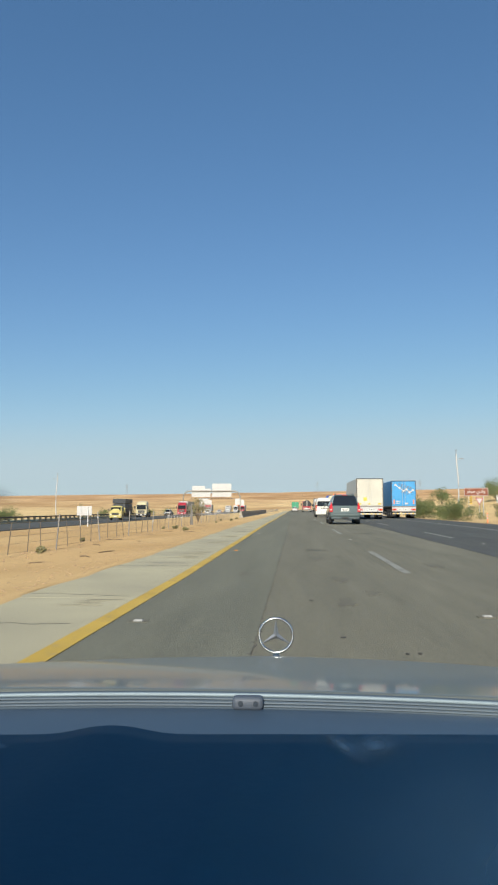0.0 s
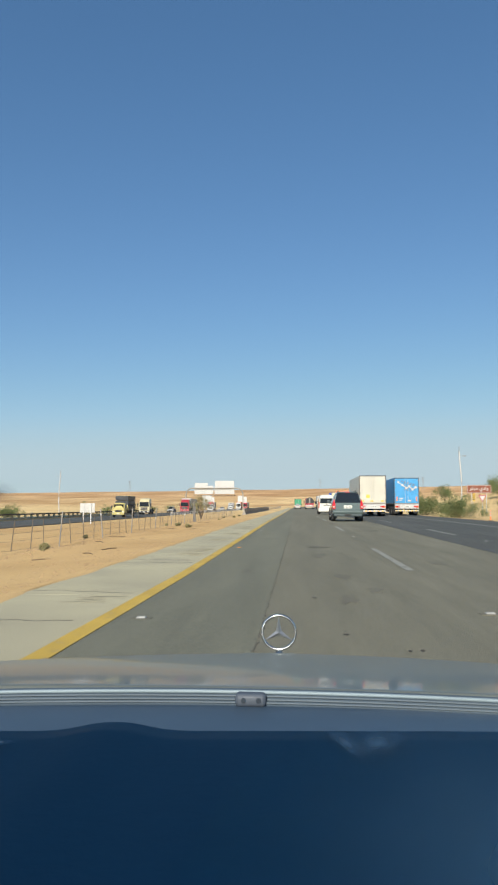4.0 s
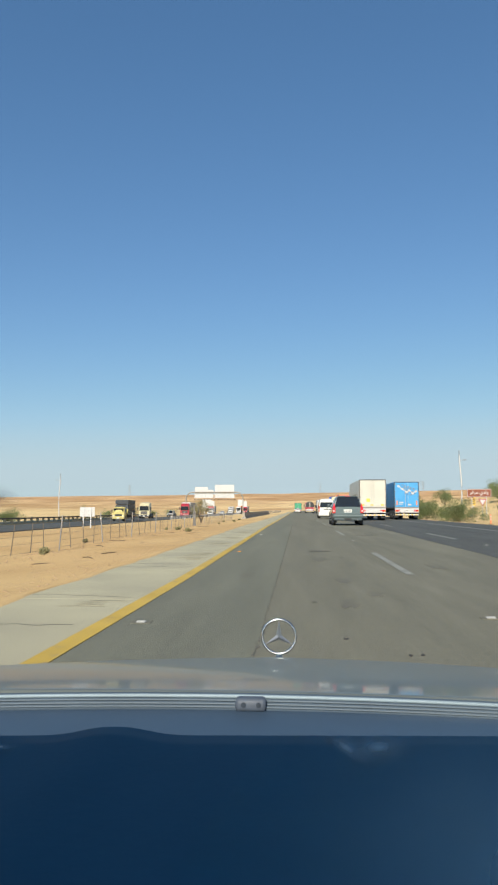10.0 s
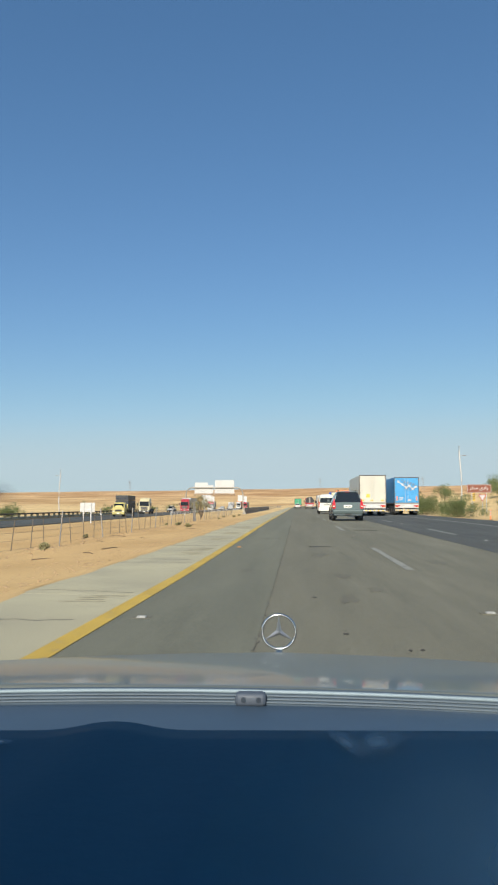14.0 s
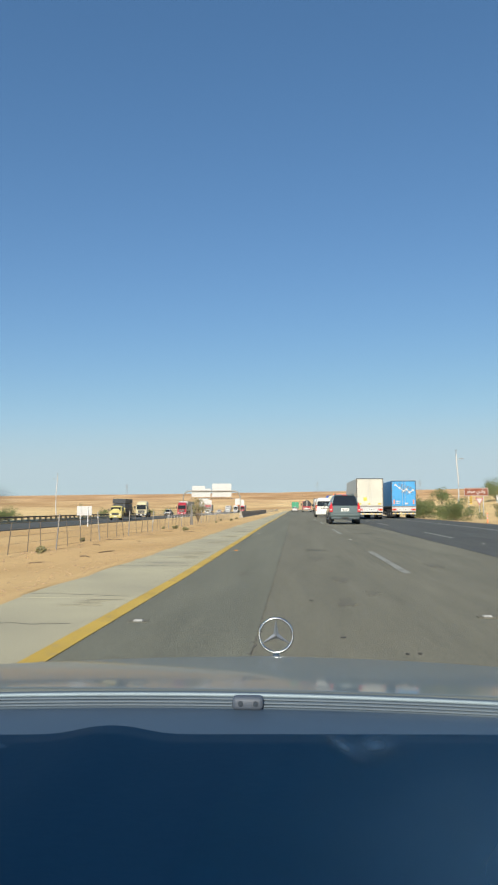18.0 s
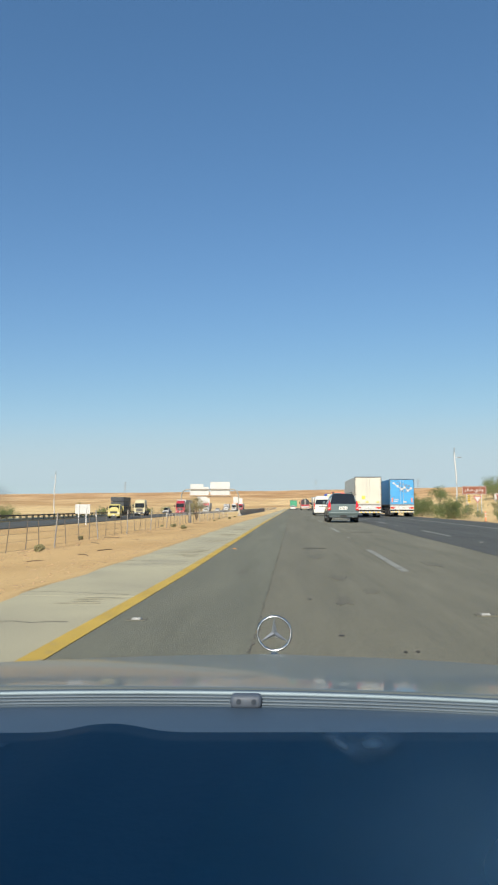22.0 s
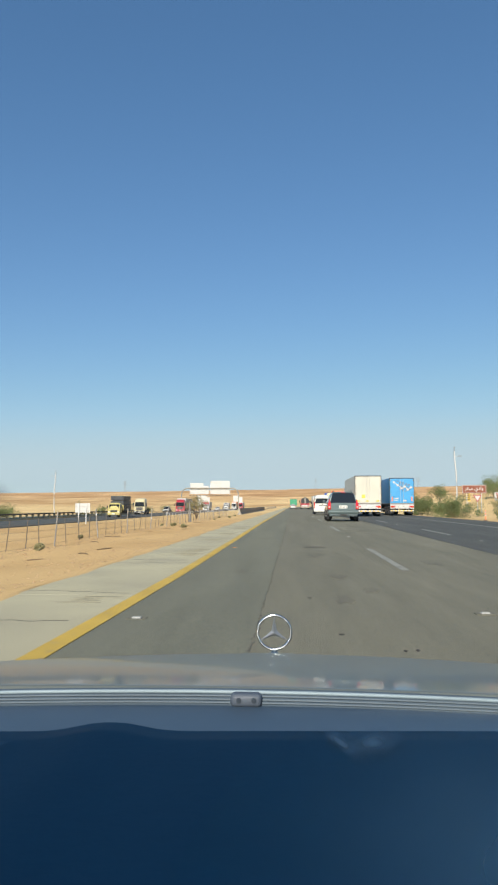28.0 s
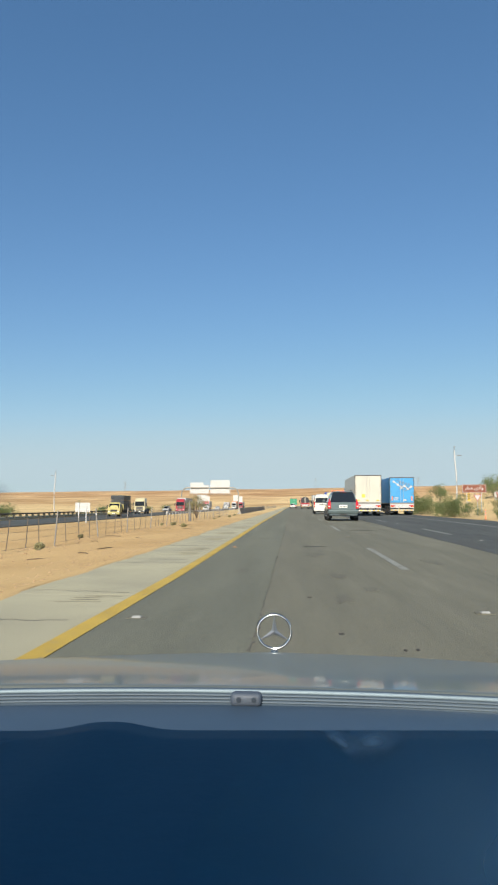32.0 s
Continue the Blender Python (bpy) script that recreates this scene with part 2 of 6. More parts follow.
M = {
    "smear_pale": smear_or_glare_material("smear_pale", (0.70, 0.66, 0.58), 1.35),
    # pale patch that puts the glare on the dashboard into its colour
    "dash_glare": smear_or_glare_material("dash_glare", (0.84, 0.92, 0.82), 1.0),
    "smear_dark": smear_or_glare_material("smear_dark", (0.16, 0.17, 0.18), 1.1),
    "sand": sand_material(),
    "asphalt_old": streaked("asphalt_old", (0.196, 0.193, 0.138), (0.165, 0.164, 0.120)),
    "asphalt_brown": streaked("asphalt_brown", (0.202, 0.190, 0.134), (0.165, 0.157, 0.112)),
    "asphalt_dark": streaked("asphalt_dark", (0.083, 0.085, 0.075), (0.101, 0.102, 0.090)),
    "asphalt_worn": streaked("asphalt_worn", (0.170, 0.159, 0.116), (0.140, 0.132, 0.098)),
    "concrete": mat("concrete", (0.392, 0.355, 0.228), 0.92, 0, 0.34, 0.55, 30.0, 0.3, tint=(0.30, 0.275, 0.185), rnd=0.08),
    "barrier": mat("barrier", (0.30, 0.27, 0.22), 0.9, 0, 0.25, 0.8, 20.0, 0.3, tint=(0.22, 0.20, 0.165)),
    "yellow": worn("yellow", (0.52, 0.345, 0.05), (0.26, 0.22, 0.14), 0.57),
    "white_line": worn("white_line", (0.28, 0.284, 0.235), (0.14, 0.132, 0.105), 0.50),
    "tar": mat("tar", (0.062, 0.058, 0.052), 0.95, 0, 0.3, 8, 60, 0.3, spec=0.1),
    "gravel": mat("gravel", (0.085, 0.08, 0.072), 0.95, 0, 0.4, 4, 80, 0.8),
    "steel": mat("steel", (0.24, 0.22, 0.195), 0.55, 0.3, 0.25, 4, 40, 0.1),
    "galv": mat("galv", (0.55, 0.55, 0.54), 0.45, 0.6, 0.15, 6, 50, 0.05),
    "wire": mat("wire", (0.17, 0.14, 0.11), 0.6, 0.4, 0.2, 10, 60),
    "white": mat("white", (0.45, 0.445, 0.425), 0.5, 0, 0.06, 1.5, 20),
    "cream": mat("cream", (0.50, 0.44, 0.26), 0.4, 0, 0.10, 1.5, 15, coat=0.4),
    "box_white": mat("box_white", (0.50, 0.48, 0.40), 0.45, 0, 0.10, 0.8, 12, coat=0.2, tint=(0.44, 0.415, 0.345)),
    "van_white": mat("van_white", (0.62, 0.605, 0.54), 0.3, 0, 0.04, 1.5, 12, coat=0.8),
    "suv_paint": mat("suv_paint", (0.066, 0.092, 0.090), 0.35, 0.3, 0.06, 1.5, 300, coat=0.9),
    "suv_dark": mat("suv_dark", (0.05, 0.07, 0.075), 0.4, 0.2, 0.08, 2, 100, coat=0.4),
    "tint_glass": mat("tint_glass", (0.012, 0.014, 0.016), 0.04, 0, 0.1, 1, 10, spec=0.6),
    "rubber": mat("rubber", (0.022, 0.021, 0.020), 0.85, 0, 0.25, 6, 60, 0.2),
    "black": mat("black", (0.02, 0.02, 0.02), 0.6, 0, 0.2, 3, 40),
    "chassis": mat("chassis", (0.055, 0.05, 0.045), 0.7, 0, 0.35, 3, 30, 0.1),
    "rim": mat("rim", (0.42, 0.41, 0.40), 0.35, 0.8, 0.15, 8, 40),
    "satin_chrome": mat("satin_chrome", (0.36, 0.365, 0.36), 0.36, 0.9, 0.03, 60, 300),
    "stud_plastic": mat("stud_plastic", (0.42, 0.41, 0.37), 0.6, 0, 0.35, 40, 200),
    "chrome": mat("chrome", (0.44, 0.46, 0.46), 0.2, 1.0, 0.02, 8, 40),
    "red_lamp": mat("red_lamp", (0.50, 0.018, 0.022), 0.15, 0, 0.1, 8, 60, coat=0.9),
    "amber_lamp": mat("amber_lamp", (0.75, 0.28, 0.02), 0.2, 0, 0.1, 8, 60, coat=0.6),
    "clear_lamp": mat("clear_lamp", (0.72, 0.72, 0.68), 0.12, 0.2, 0.1, 8, 60, coat=0.9),
    "plate": mat("plate", (0.74, 0.73, 0.66), 0.4, 0, 0.05, 6, 40),
    "ink": mat("ink", (0.06, 0.06, 0.06), 0.6, 0, 0.1, 6, 40),
    "orange": mat("orange", (0.68, 0.22, 0.085), 0.6, 0, 0.14, 1.2, 14, tint=(0.58, 0.18, 0.07)),
    "red": mat("red", (0.33, 0.02, 0.03), 0.35, 0, 0.1, 1.5, 15, coat=0.5),
    "blue": mat("blue", (0.028, 0.062, 0.30), 0.35, 0, 0.1, 1.5, 15, coat=0.5),
    "sky_blue": mat("sky_blue", (0.045, 0.27, 0.53), 0.5, 0, 0.1, 1.0, 10),
    "slate_blue": mat("slate_blue", (0.10, 0.17, 0.25), 0.55, 0, 0.12, 1.0, 10),
    "green": mat("green", (0.035, 0.25, 0.13), 0.5, 0, 0.15, 1.5, 15),
    "lime": mat("lime", (0.16, 0.52, 0.10), 0.5, 0, 0.1, 3, 15),
    "wood": mat("wood", (0.44, 0.34, 0.17), 0.8, 0, 0.3, 2, 30, 0.2),
    "yellow_paint": mat("yellow_paint", (0.72, 0.47, 0.06), 0.5, 0, 0.2, 3, 30),
    "grey_box": mat("grey_box", (0.36, 0.35, 0.34), 0.5, 0.1, 0.12, 1, 12),
    "tube_steel": mat("tube_steel", (0.055, 0.06, 0.065), 0.5, 0.3, 0.3, 2, 30),
    "tarp": mat("tarp", (0.80, 0.79, 0.76), 0.6, 0, 0.12, 3, 14, 0.3),
    "carton": mat("carton", (0.62, 0.53, 0.33), 0.7, 0, 0.16, 2.5, 14, rnd=0.12),
    "olive": mat("olive", (0.46, 0.39, 0.13), 0.5, 0, 0.15, 2, 15, coat=0.3),
    "pink": mat("pink", (0.66, 0.10, 0.16), 0.5, 0, 0.1, 3, 20),
    "sign_brown": mat("sign_brown", (0.175, 0.046, 0.018), 0.5, 0, 0.1, 3, 20),
    "leaf": mat("leaf", (0.088, 0.118, 0.036), 0.7, 0, 0.5, 1.2, 8, tint=(0.128, 0.148, 0.052)),
    "leaf_dry": mat("leaf_dry", (0.24, 0.215, 0.10), 0.8, 0, 0.4, 1.2, 8),
    "bark": mat("bark", (0.16, 0.11, 0.065), 0.9, 0, 0.3, 5, 40, 0.4),
    "stone": mat("stone", (0.42, 0.28, 0.15), 0.95, 0, 0.4, 3, 30, 0.4),
    "car_paint": mat("car_paint", (0.117, 0.131, 0.118), 0.40, 0.12, 0.05, 2.0, 400, coat=0.42),
    "cowl": mat("cowl", (0.043, 0.074, 0.113), 0.5, 0, 0.1, 6, 60),
    "wiper": mat("wiper", (0.082, 0.110, 0.134), 0.6, 0.0, 0.1, 12, 80),
    # near-black: painted shade of the bonnet gap, and the wiper's rivets
    "gap_and_rivet_dark": mat("gap_and_rivet_dark", (0.022, 0.032, 0.045), 0.8, 0, 0.1, 12, 80),
    "gantry_steel": mat("gantry_steel", (0.27, 0.245, 0.20), 0.55, 0.2, 0.2, 1.5, 20),
    "stain": mat("stain", (0.235, 0.215, 0.150), 0.95, 0, 0.4, 3, 30, 0.3, spec=0.1),
    "clip_light": mat("clip_light", (0.21, 0.272, 0.305), 0.55, 0, 0.1, 12, 80),
    "clip_plastic": mat("clip_plastic", (0.066, 0.082, 0.106), 0.6, 0, 0.1, 12, 80),
    "blade": mat("blade", (0.066, 0.092, 0.120), 0.8, 0, 0.1, 12, 80, spec=0.2),
    "dash": mat("dash", (0.0245, 0.106, 0.152), 0.75, 0, 0.10, 9, 200, 0.02, spec=0.22),
    "lining": mat("lining", (0.30, 0.29, 0.27), 0.9, 0, 0.1, 6, 60),
    "windscreen": glass_material("windscreen", (0.985, 0.99, 0.988), 0.15),
    "pane": glass_material("pane", (0.55, 0.58, 0.58), 0.6),
}


# ---- mesh helpers ----
def part(name, bm, material, parent=None, label="", smooth=False):
    """Links a bmesh as one mesh object under its thing or part."""
    me = bpy.data.meshes.new(name)
    bmesh.ops.recalc_face_normals(bm, faces=bm.faces)
    bm.to_mesh(me)
    bm.free()
    me.materials.append(M[material] if isinstance(material, str) else material)
    if smooth:
        me.shade_smooth()
    ob = new(name, me)
    ob.parent = parent
    return tagged(ob, label)


def thing(name, label, category, group="", m=None, kind=""):
    ob = new(name)
    if m is not None:
        ob.matrix_world = m
    return tagged(ob, label, category, group, kind)


def bx(x0, x1, y0, y1, z0, z1, b=0.0, bm=None):
    """A box, with its edges bevelled by b."""
    bm = bm or bmesh.new()
    own = bmesh.new()
    bmesh.ops.create_cube(own, size=1)
    for v in own.verts:
        v.co = Vector(((x0 + x1) / 2 + v.co.x * (x1 - x0), (y0 + y1) / 2 + v.co.y * (y1 - y0), (z0 + z1) / 2 + v.co.z * (z1 - z0)))
    if b:
        bmesh.ops.bevel(own, geom=own.edges[:], offset=b, segments=2, affect="EDGES", profile=0.5)
    add(bm, own)
    return bm


def add(bm, own):
    """Joins the bmesh own into bm."""
    at = {v: bm.verts.new(v.co) for v in own.verts}
    for f in own.faces:
        bm.faces.new([at[v] for v in f.verts])
    own.free()


def rod(p, q, r, seg=8, r2=None, bm=None):
    """A round bar from p to q."""
    bm = bm or bmesh.new()
    p, q = Vector(p), Vector(q)
    own = bmesh.new()
    bmesh.ops.create_cone(own, cap_ends=True, segments=seg, radius1=r, radius2=r if r2 is None else r2, depth=(q - p).length)
    bmesh.ops.transform(own, matrix=Matrix.Translation((p + q) / 2) @ (q - p).to_track_quat("Z", "Y").to_matrix().to_4x4(), verts=own.verts)
    add(bm, own)
    return bm


def pipe(pts, r, seg=6, bm=None):
    """A bent tube through the points."""
    bm = bm or bmesh.new()
    rings, pts = [], [Vector(p) for p in pts]
    for i, p in enumerate(pts):
        d = (pts[min(i + 1, len(pts) - 1)] - pts[max(i - 1, 0)]).normalized()
        q = d.to_track_quat("Z", "Y").to_matrix()
        rings.append([bm.verts.new(p + q @ Vector((r * math.cos(a * math.tau / seg), r * math.sin(a * math.tau / seg), 0))) for a in range(seg)])
    for a, b in zip(rings, rings[1:]):
        for i in range(seg):
            bm.faces.new((a[i], a[(i + 1) % seg], b[(i + 1) % seg], b[i]))
    bm.faces.new(rings[0]), bm.faces.new(rings[-1])
    return bm


def loft(sections, bm=None):
    """A skin over closed outlines of equally many points, closed at both ends."""
    bm = bm or bmesh.new()
    rings = [[bm.verts.new(p) for p in s] for s in sections]
    k = len(rings[0])
    for a, b in zip(rings, rings[1:]):
        for i in range(k):
            bm.faces.new((a[i], a[(i + 1) % k], b[(i + 1) % k], b[i]))
    bm.faces.new(rings[0]), bm.faces.new(rings[-1])
    return bm


def hull_section(y, wb, ws, wt, z0, zs, zt, lean=0.0, r=0.09):
    """The outline of a body across the road at y: widths at the foot, the shoulder and the roof, and their heights."""
    half = [(wb - r, z0), (wb, z0 + r), (ws, zs), (wt + 0.35 * (ws - wt), zs + (zt - zs) * 0.70), (wt - 0.2 * r, zt - r), (wt - 1.3 * r, zt - 0.25 * r), (wt * 0.5, zt + 0.015)]
    out = [(x, y + lean * z, z) for x, z in half]
    return out + [(-x, yy, z) for x, yy, z in reversed(out)]


def quad(a, b, c, d, thick, bm=None):
    """A flat plate with thickness behind it; a to d run round its face."""
    bm = bm or bmesh.new()
    p = [Vector(v) for v in (a, b, c, d)]
    n = (p[1] - p[0]).cross(p[3] - p[0]).normalized() * thick
    loft([p, [v - n for v in p]], bm)
    return bm


def wheel(parent, x, y, r, w, rim=0.58, name="wheel"):
    """A tyre with its rim, on an axle across the road."""
    ob = new(name)
    ob.parent, ob.location = parent, (x, y, r)
    own = bmesh.new()
    prof = [(-w / 2, r * rim), (-w / 2, r * 0.9), (-w * 0.36, r), (w * 0.36, r), (w / 2, r * 0.9), (w / 2, r * rim)]
    seg = 20
    rings = [[own.verts.new((px, pr * math.cos(a * math.tau / seg), pr * math.sin(a * math.tau / seg))) for px, pr in prof] for a in range(seg)]
    for i in range(seg):
        for j in range(len(prof) - 1):
            own.faces.new((rings[i][j], rings[i][j + 1], rings[(i + 1) % seg][j + 1], rings[(i + 1) % seg][j]))
    part("tyre", own, "rubber", ob)
    side = 1 if x > 0 else -1
    own = rod((-w * 0.4, 0, 0), (w * 0.4, 0, 0), r * rim, 16)
    rod((side * w * 0.40, 0, 0), (side * w * 0.48, 0, 0), r * rim * 0.55, 12, r * rim * 0.4, own)
    for k in range(6):
        a = k * math.tau / 6
        rod((side * w * 0.40, r * rim * 0.75 * math.cos(a), r * rim * 0.75 * math.sin(a)), (side * w * 0.44, r * rim * 0.75 * math.cos(a), r * rim * 0.75 * math.sin(a)), r * 0.06, 6, None, own)
    part("rim", own, "rim", ob)
    return ob


def plate(parent, x, y, z, w=0.46, h=0.16):
    """A number plate with its characters as plain bars."""
    ob = part("number_plate", bx(x - w / 2, x + w / 2, y - 0.012, y + 0.01, z - h / 2, z + h / 2, 0.006), "plate", parent)
    bm = bmesh.new()
    for k in range(5):
        cx = x - w * 0.36 + k * w * 0.18
        bx(cx - w * 0.05, cx + w * 0.05, y - 0.018, y - 0.010, z - h * 0.26, z + h * 0.26, 0, bm)
    part("plate_bars", bm, "ink", ob)
    return ob


# ---- ground and road ----
def road_z(y):
    """Height of the carriageway along its way: a gentle rise to a crest, and down behind it."""
    return float(np.interp(y, (-400, 12, 25, 40, 50, 72, 100, 160, 300, 600, 700, 800, 1000, 1300), (0, 0, 0.09, 0.21, 0.27, 0.36, 0.5, 0.8, 1.5, 2.9, 3.2, 3.0, 1.0, -4.0)))


def side_z(x):
    """Height of the ground beside the road against the carriageway's."""
    return float(np.interp(x, (-400, -60, -42, -38.5, -37.5, -23.5, -22.5, -14, -9, -6, -4.2, -3.6, -3.4, 13.0, 13.4, 15, 20, 40, 90, 400), (-2.2, -1.6, -1.25, -1.12, -1.06, -1.06, -1.1, -0.75, -0.40, -0.15, -0.04, -0.02, -0.06, -0.06, -0.02, -0.2, -0.42, -0.5, -0.2, 0.5)))


def ground_z(x, y):
    d = math.hypot(x, y)
    z = road_z(y) * max(0.0, 1 - abs(x) / 900) + side_z(x)
    bearing = math.degrees(math.atan2(x, max(y, 1.0)))
    top = float(np.interp(bearing, (-60, -24, -15, -4, 4, 16, 30, 70), (66, 70, 82, 95, 102, 106, 110, 90)))
    k = min(max((d - 850) / 2650, 0), 1.25)
    hill = top * (0.42 * k + 0.58 * k * k * (3 - 2 * min(k, 1)) ) if k <= 1 else top * (1 - (k - 1) * 0.8)
    z += hill
    rough = min(max((d - 500) / 1500, 0), 1)
    z += rough * 5.0 * (noise.noise((x * 0.0012, y * 0.0016, 3.1)) + 0.5 * noise.noise((x * 0.004, y * 0.005, 7.7)))
    # a low stony rise beyond the shrubs
    z += 5.0 * math.exp(-((x - 52) / 22) ** 2) * min(1, max(0, (y - 95) / 70)) * math.exp(-max(0, y - 230) / 90)
    if x < -3.7 or x > 13.5:
        near = 1 if d < 400 else 0
        edge = min(1, (abs(x - 4.8) - 8.6) / 2)
        on_road = -38.5 < x < -22.5
        z += near * edge * (0 if on_road else 1) * 0.07 * (noise.noise((x * 0.35, y * 0.35, 1.3)) + 0.5 * noise.noise((x * 1.1, y * 1.1, 2.3)))
    return z


def steps(*spans):
    """Grid lines: each span is start, end, number of steps."""
    out = []
    for a, b, k in spans:
        out += [a + (b - a) * i / k for i in range(k)]
    return out + [spans[-1][1]]


def sheet(name, xs, ys, height, material, label, category, kind="structure", parent=None):
    """A sheet of ground over the grid lines."""
    bm = bmesh.new()
    rows = [[bm.verts.new((x, y, height(x, y))) for x in xs] for y in ys]
    for a, b in zip(rows, rows[1:]):
        for i in range(len(xs) - 1):
            bm.faces.new((a[i], a[i + 1], b[i + 1], b[i]))
    ob = part(name, bm, material, parent, smooth=True)
    return tagged(ob, label, category, "", kind) if parent is None else ob


GX = steps((-4200, -1200, 14), (-1200, -300, 12), (-300, -60, 12), (-60, -38.5, 7), (-38.5, -37.5, 1), (-37.5, -23.5, 3), (-23.5, -22.5, 1), (-22.5, -12, 14), (-12, -3.6, 24), (-3.6, -3.4, 1),
           (-3.4, 13.0, 3), (13.0, 13.4, 1), (13.4, 20, 11), (20, 60, 14), (60, 160, 14), (160, 500, 10), (500, 1400, 12), (1400, 4200, 12))
GY = steps((-1500, -200, 6), (-200, 0, 6), (0, 45, 90), (45, 100, 40), (100, 300, 40), (300, 700, 24), (700, 1500, 30), (1500, 4400, 60))
sheet("ground", GX, GY, ground_z, "sand", "ochre desert sand with pebbles, reaching pale rolling hills at the horizon", "ground")

RY = steps((-200, 0, 6), (0, 12, 6), (12, 110, 49), (110, 300, 20), (300, 800, 16), (800, 1300, 10))


def strip(name, x0, x1, dz, material, label, category="road", cut=0.0):
    """A paved strip with a vertical edge on both sides."""
    bm = bmesh.new()
    rows = []
    for y in RY:
        w = cut * noise.noise((y * 1.7, x0, 5.0)) if cut else 0.0
        z = road_z(y) + dz
        rows.append([bm.verts.new(p) for p in ((x0 + w, y, z - 0.12), (x0 + w, y, z), ((x0 + x1) / 2, y, z), (x1, y, z), (x1, y, z - 0.12))])
    for a, b in zip(rows, rows[1:]):
        for i in range(4):
            bm.faces.new((a[i], a[i + 1], b[i + 1], b[i]))
    return tagged(part(name, bm, material), label, category, "", "structure")


strip("road_inner", -1.92, -0.33, 0.0, "asphalt_old", "grey weathered asphalt strip beside the yellow edge line")
strip("road_lanes", -0.33, 4.6, -0.004, "asphalt_brown", "brownish worn asphalt of the fast lanes")
strip("road_outer", 4.6, 13.0, 0.002, "asphalt_dark", "dark newer asphalt of the truck lane and hard shoulder")

# crumbling joint between the two ages of asphalt
bm = bmesh.new()
for k in range(600):
    y = 4.2 + 46 * random.random() ** 1.6
    x, s = -0.33 + random.gauss(0, 0.013), random.uniform(0.002, 0.007)
    z = road_z(y) - 0.003
    bx(x - s, x + s, y - s * 2, y + s * 2, z, z + random.uniform(0.004, 0.007), 0, bm)
tagged(part("paving_joint", bm, "gravel"), "crumbled gravelly joint running along the asphalt", "road joint", "", "stuff")


def line(name, x0, x1, spans, dz, material, label):
    """Painted line: each span of y is a film of paint on the road."""
    bm = bmesh.new()
    for a, b in spans:
        k = max(1, int((b - a) / 2.0)) if a < 120 else max(1, int((b - a) / 20))
        rows = []
        for i in range(k + 1):
            y = a + (b - a) * i / k
            w = 0.010 * noise.noise((y * 2.1, x0, 1.0))
            z = road_z(y) + dz
            rows.append([bm.verts.new(p) for p in ((x0 + w, y, z - 0.004), (x0 + w, y, z), (x1 + w * 0.6, y, z), (x1 + w * 0.6, y, z - 0.004))])
        for p, q in zip(rows, rows[1:]):
            for i in range(3):
                bm.faces.new((p[i], p[i + 1], q[i + 1], q[i]))
    return tagged(part(name, bm, material), label, "road marking", "", "structure")


line("edge_line_yellow", -1.95, -1.765, [(-20, 750)], 0.006, "yellow", "chipped yellow edge line on the road's margin")
line("lane_line", 1.88, 2.02, [(12.8 + 18 * k, 18.9 + 18 * k) for k in range(-1, 36)], 0.002, "white_line", "faded white broken lane line")
line("lane_line", 5.72, 5.86, [(9.0 + 18 * k, 15.0 + 18 * k) for k in range(-1, 36)], 0.008, "white_line", "faded white broken lane line")
line("edge_line_white", 9.7, 9.86, [(-20, 750)], 0.008, "white_line", "faint dusty white edge line of the truck lane")

# tar patches and cracks
bm = bmesh.new()
flecks = [(random.uniform(0.1, 3.6), 5.6 + 16 * random.random() ** 1.5, random.uniform(0.010, 0.028), random.uniform(0.02, 0.05)) for _ in range(12)]
for cx, cy, w, l in flecks + [(0.55, 19.5, 0.30, 0.12), (2.9, 31.0, 0.35, 0.2), (-0.9, 24.0, 0.3, 0.1)]:
    n = 22
    c = [(cx + w * math.cos(a * math.tau / n) * random.uniform(0.35, 1.5), cy + l * math.sin(a * math.tau / n) * random.uniform(0.5, 1.3)) for a in range(n)]
    z = road_z(cy)
    loft([[(x, y, z - 0.01 + (y - cy) * 0.005) for x, y in c], [(x, y, z + 0.0015 + (y - cy) * 0.005) for x, y in c]], bm)
tagged(part("tar_patch", bm, "tar"), "small black tar patches on the worn lane", "road patch", "", "stuff")


# worn spots where the top layer of the lane has come away
bm = bmesh.new()
for cx, cy, w, l in ((0.62, 8.7, 0.13, 0.55), (1.02, 9.8, 0.12, 0.40), (0.72, 11.6, 0.16, 0.55), (-0.85, 12.4, 0.16, 0.40), (3.2, 9.5, 0.15, 0.5), (2.7, 14.4, 0.2, 0.7), (0.5, 16.5, 0.2, 0.9)):
    n = 40
    c = []
    for a in range(n):
        f = 0.75 + 0.75 * noise.noise((math.cos(a * math.tau / n) * 2.2 + cx * 3, math.sin(a * math.tau / n) * 2.2 + cy, 0.4)) + random.uniform(-0.10, 0.10)
        c.append((cx + w * f * math.cos(a * math.tau / n), cy + l * f * math.sin(a * math.tau / n)))
    loft([[(x, y, road_z(y) - 0.012) for x, y in c], [(x, y, road_z(y) + 0.0008) for x, y in c]], bm)
tagged(part("worn_spots", bm, "asphalt_worn"), "ragged darker spots where the lane's top layer is worn", "road patch", "", "stuff")


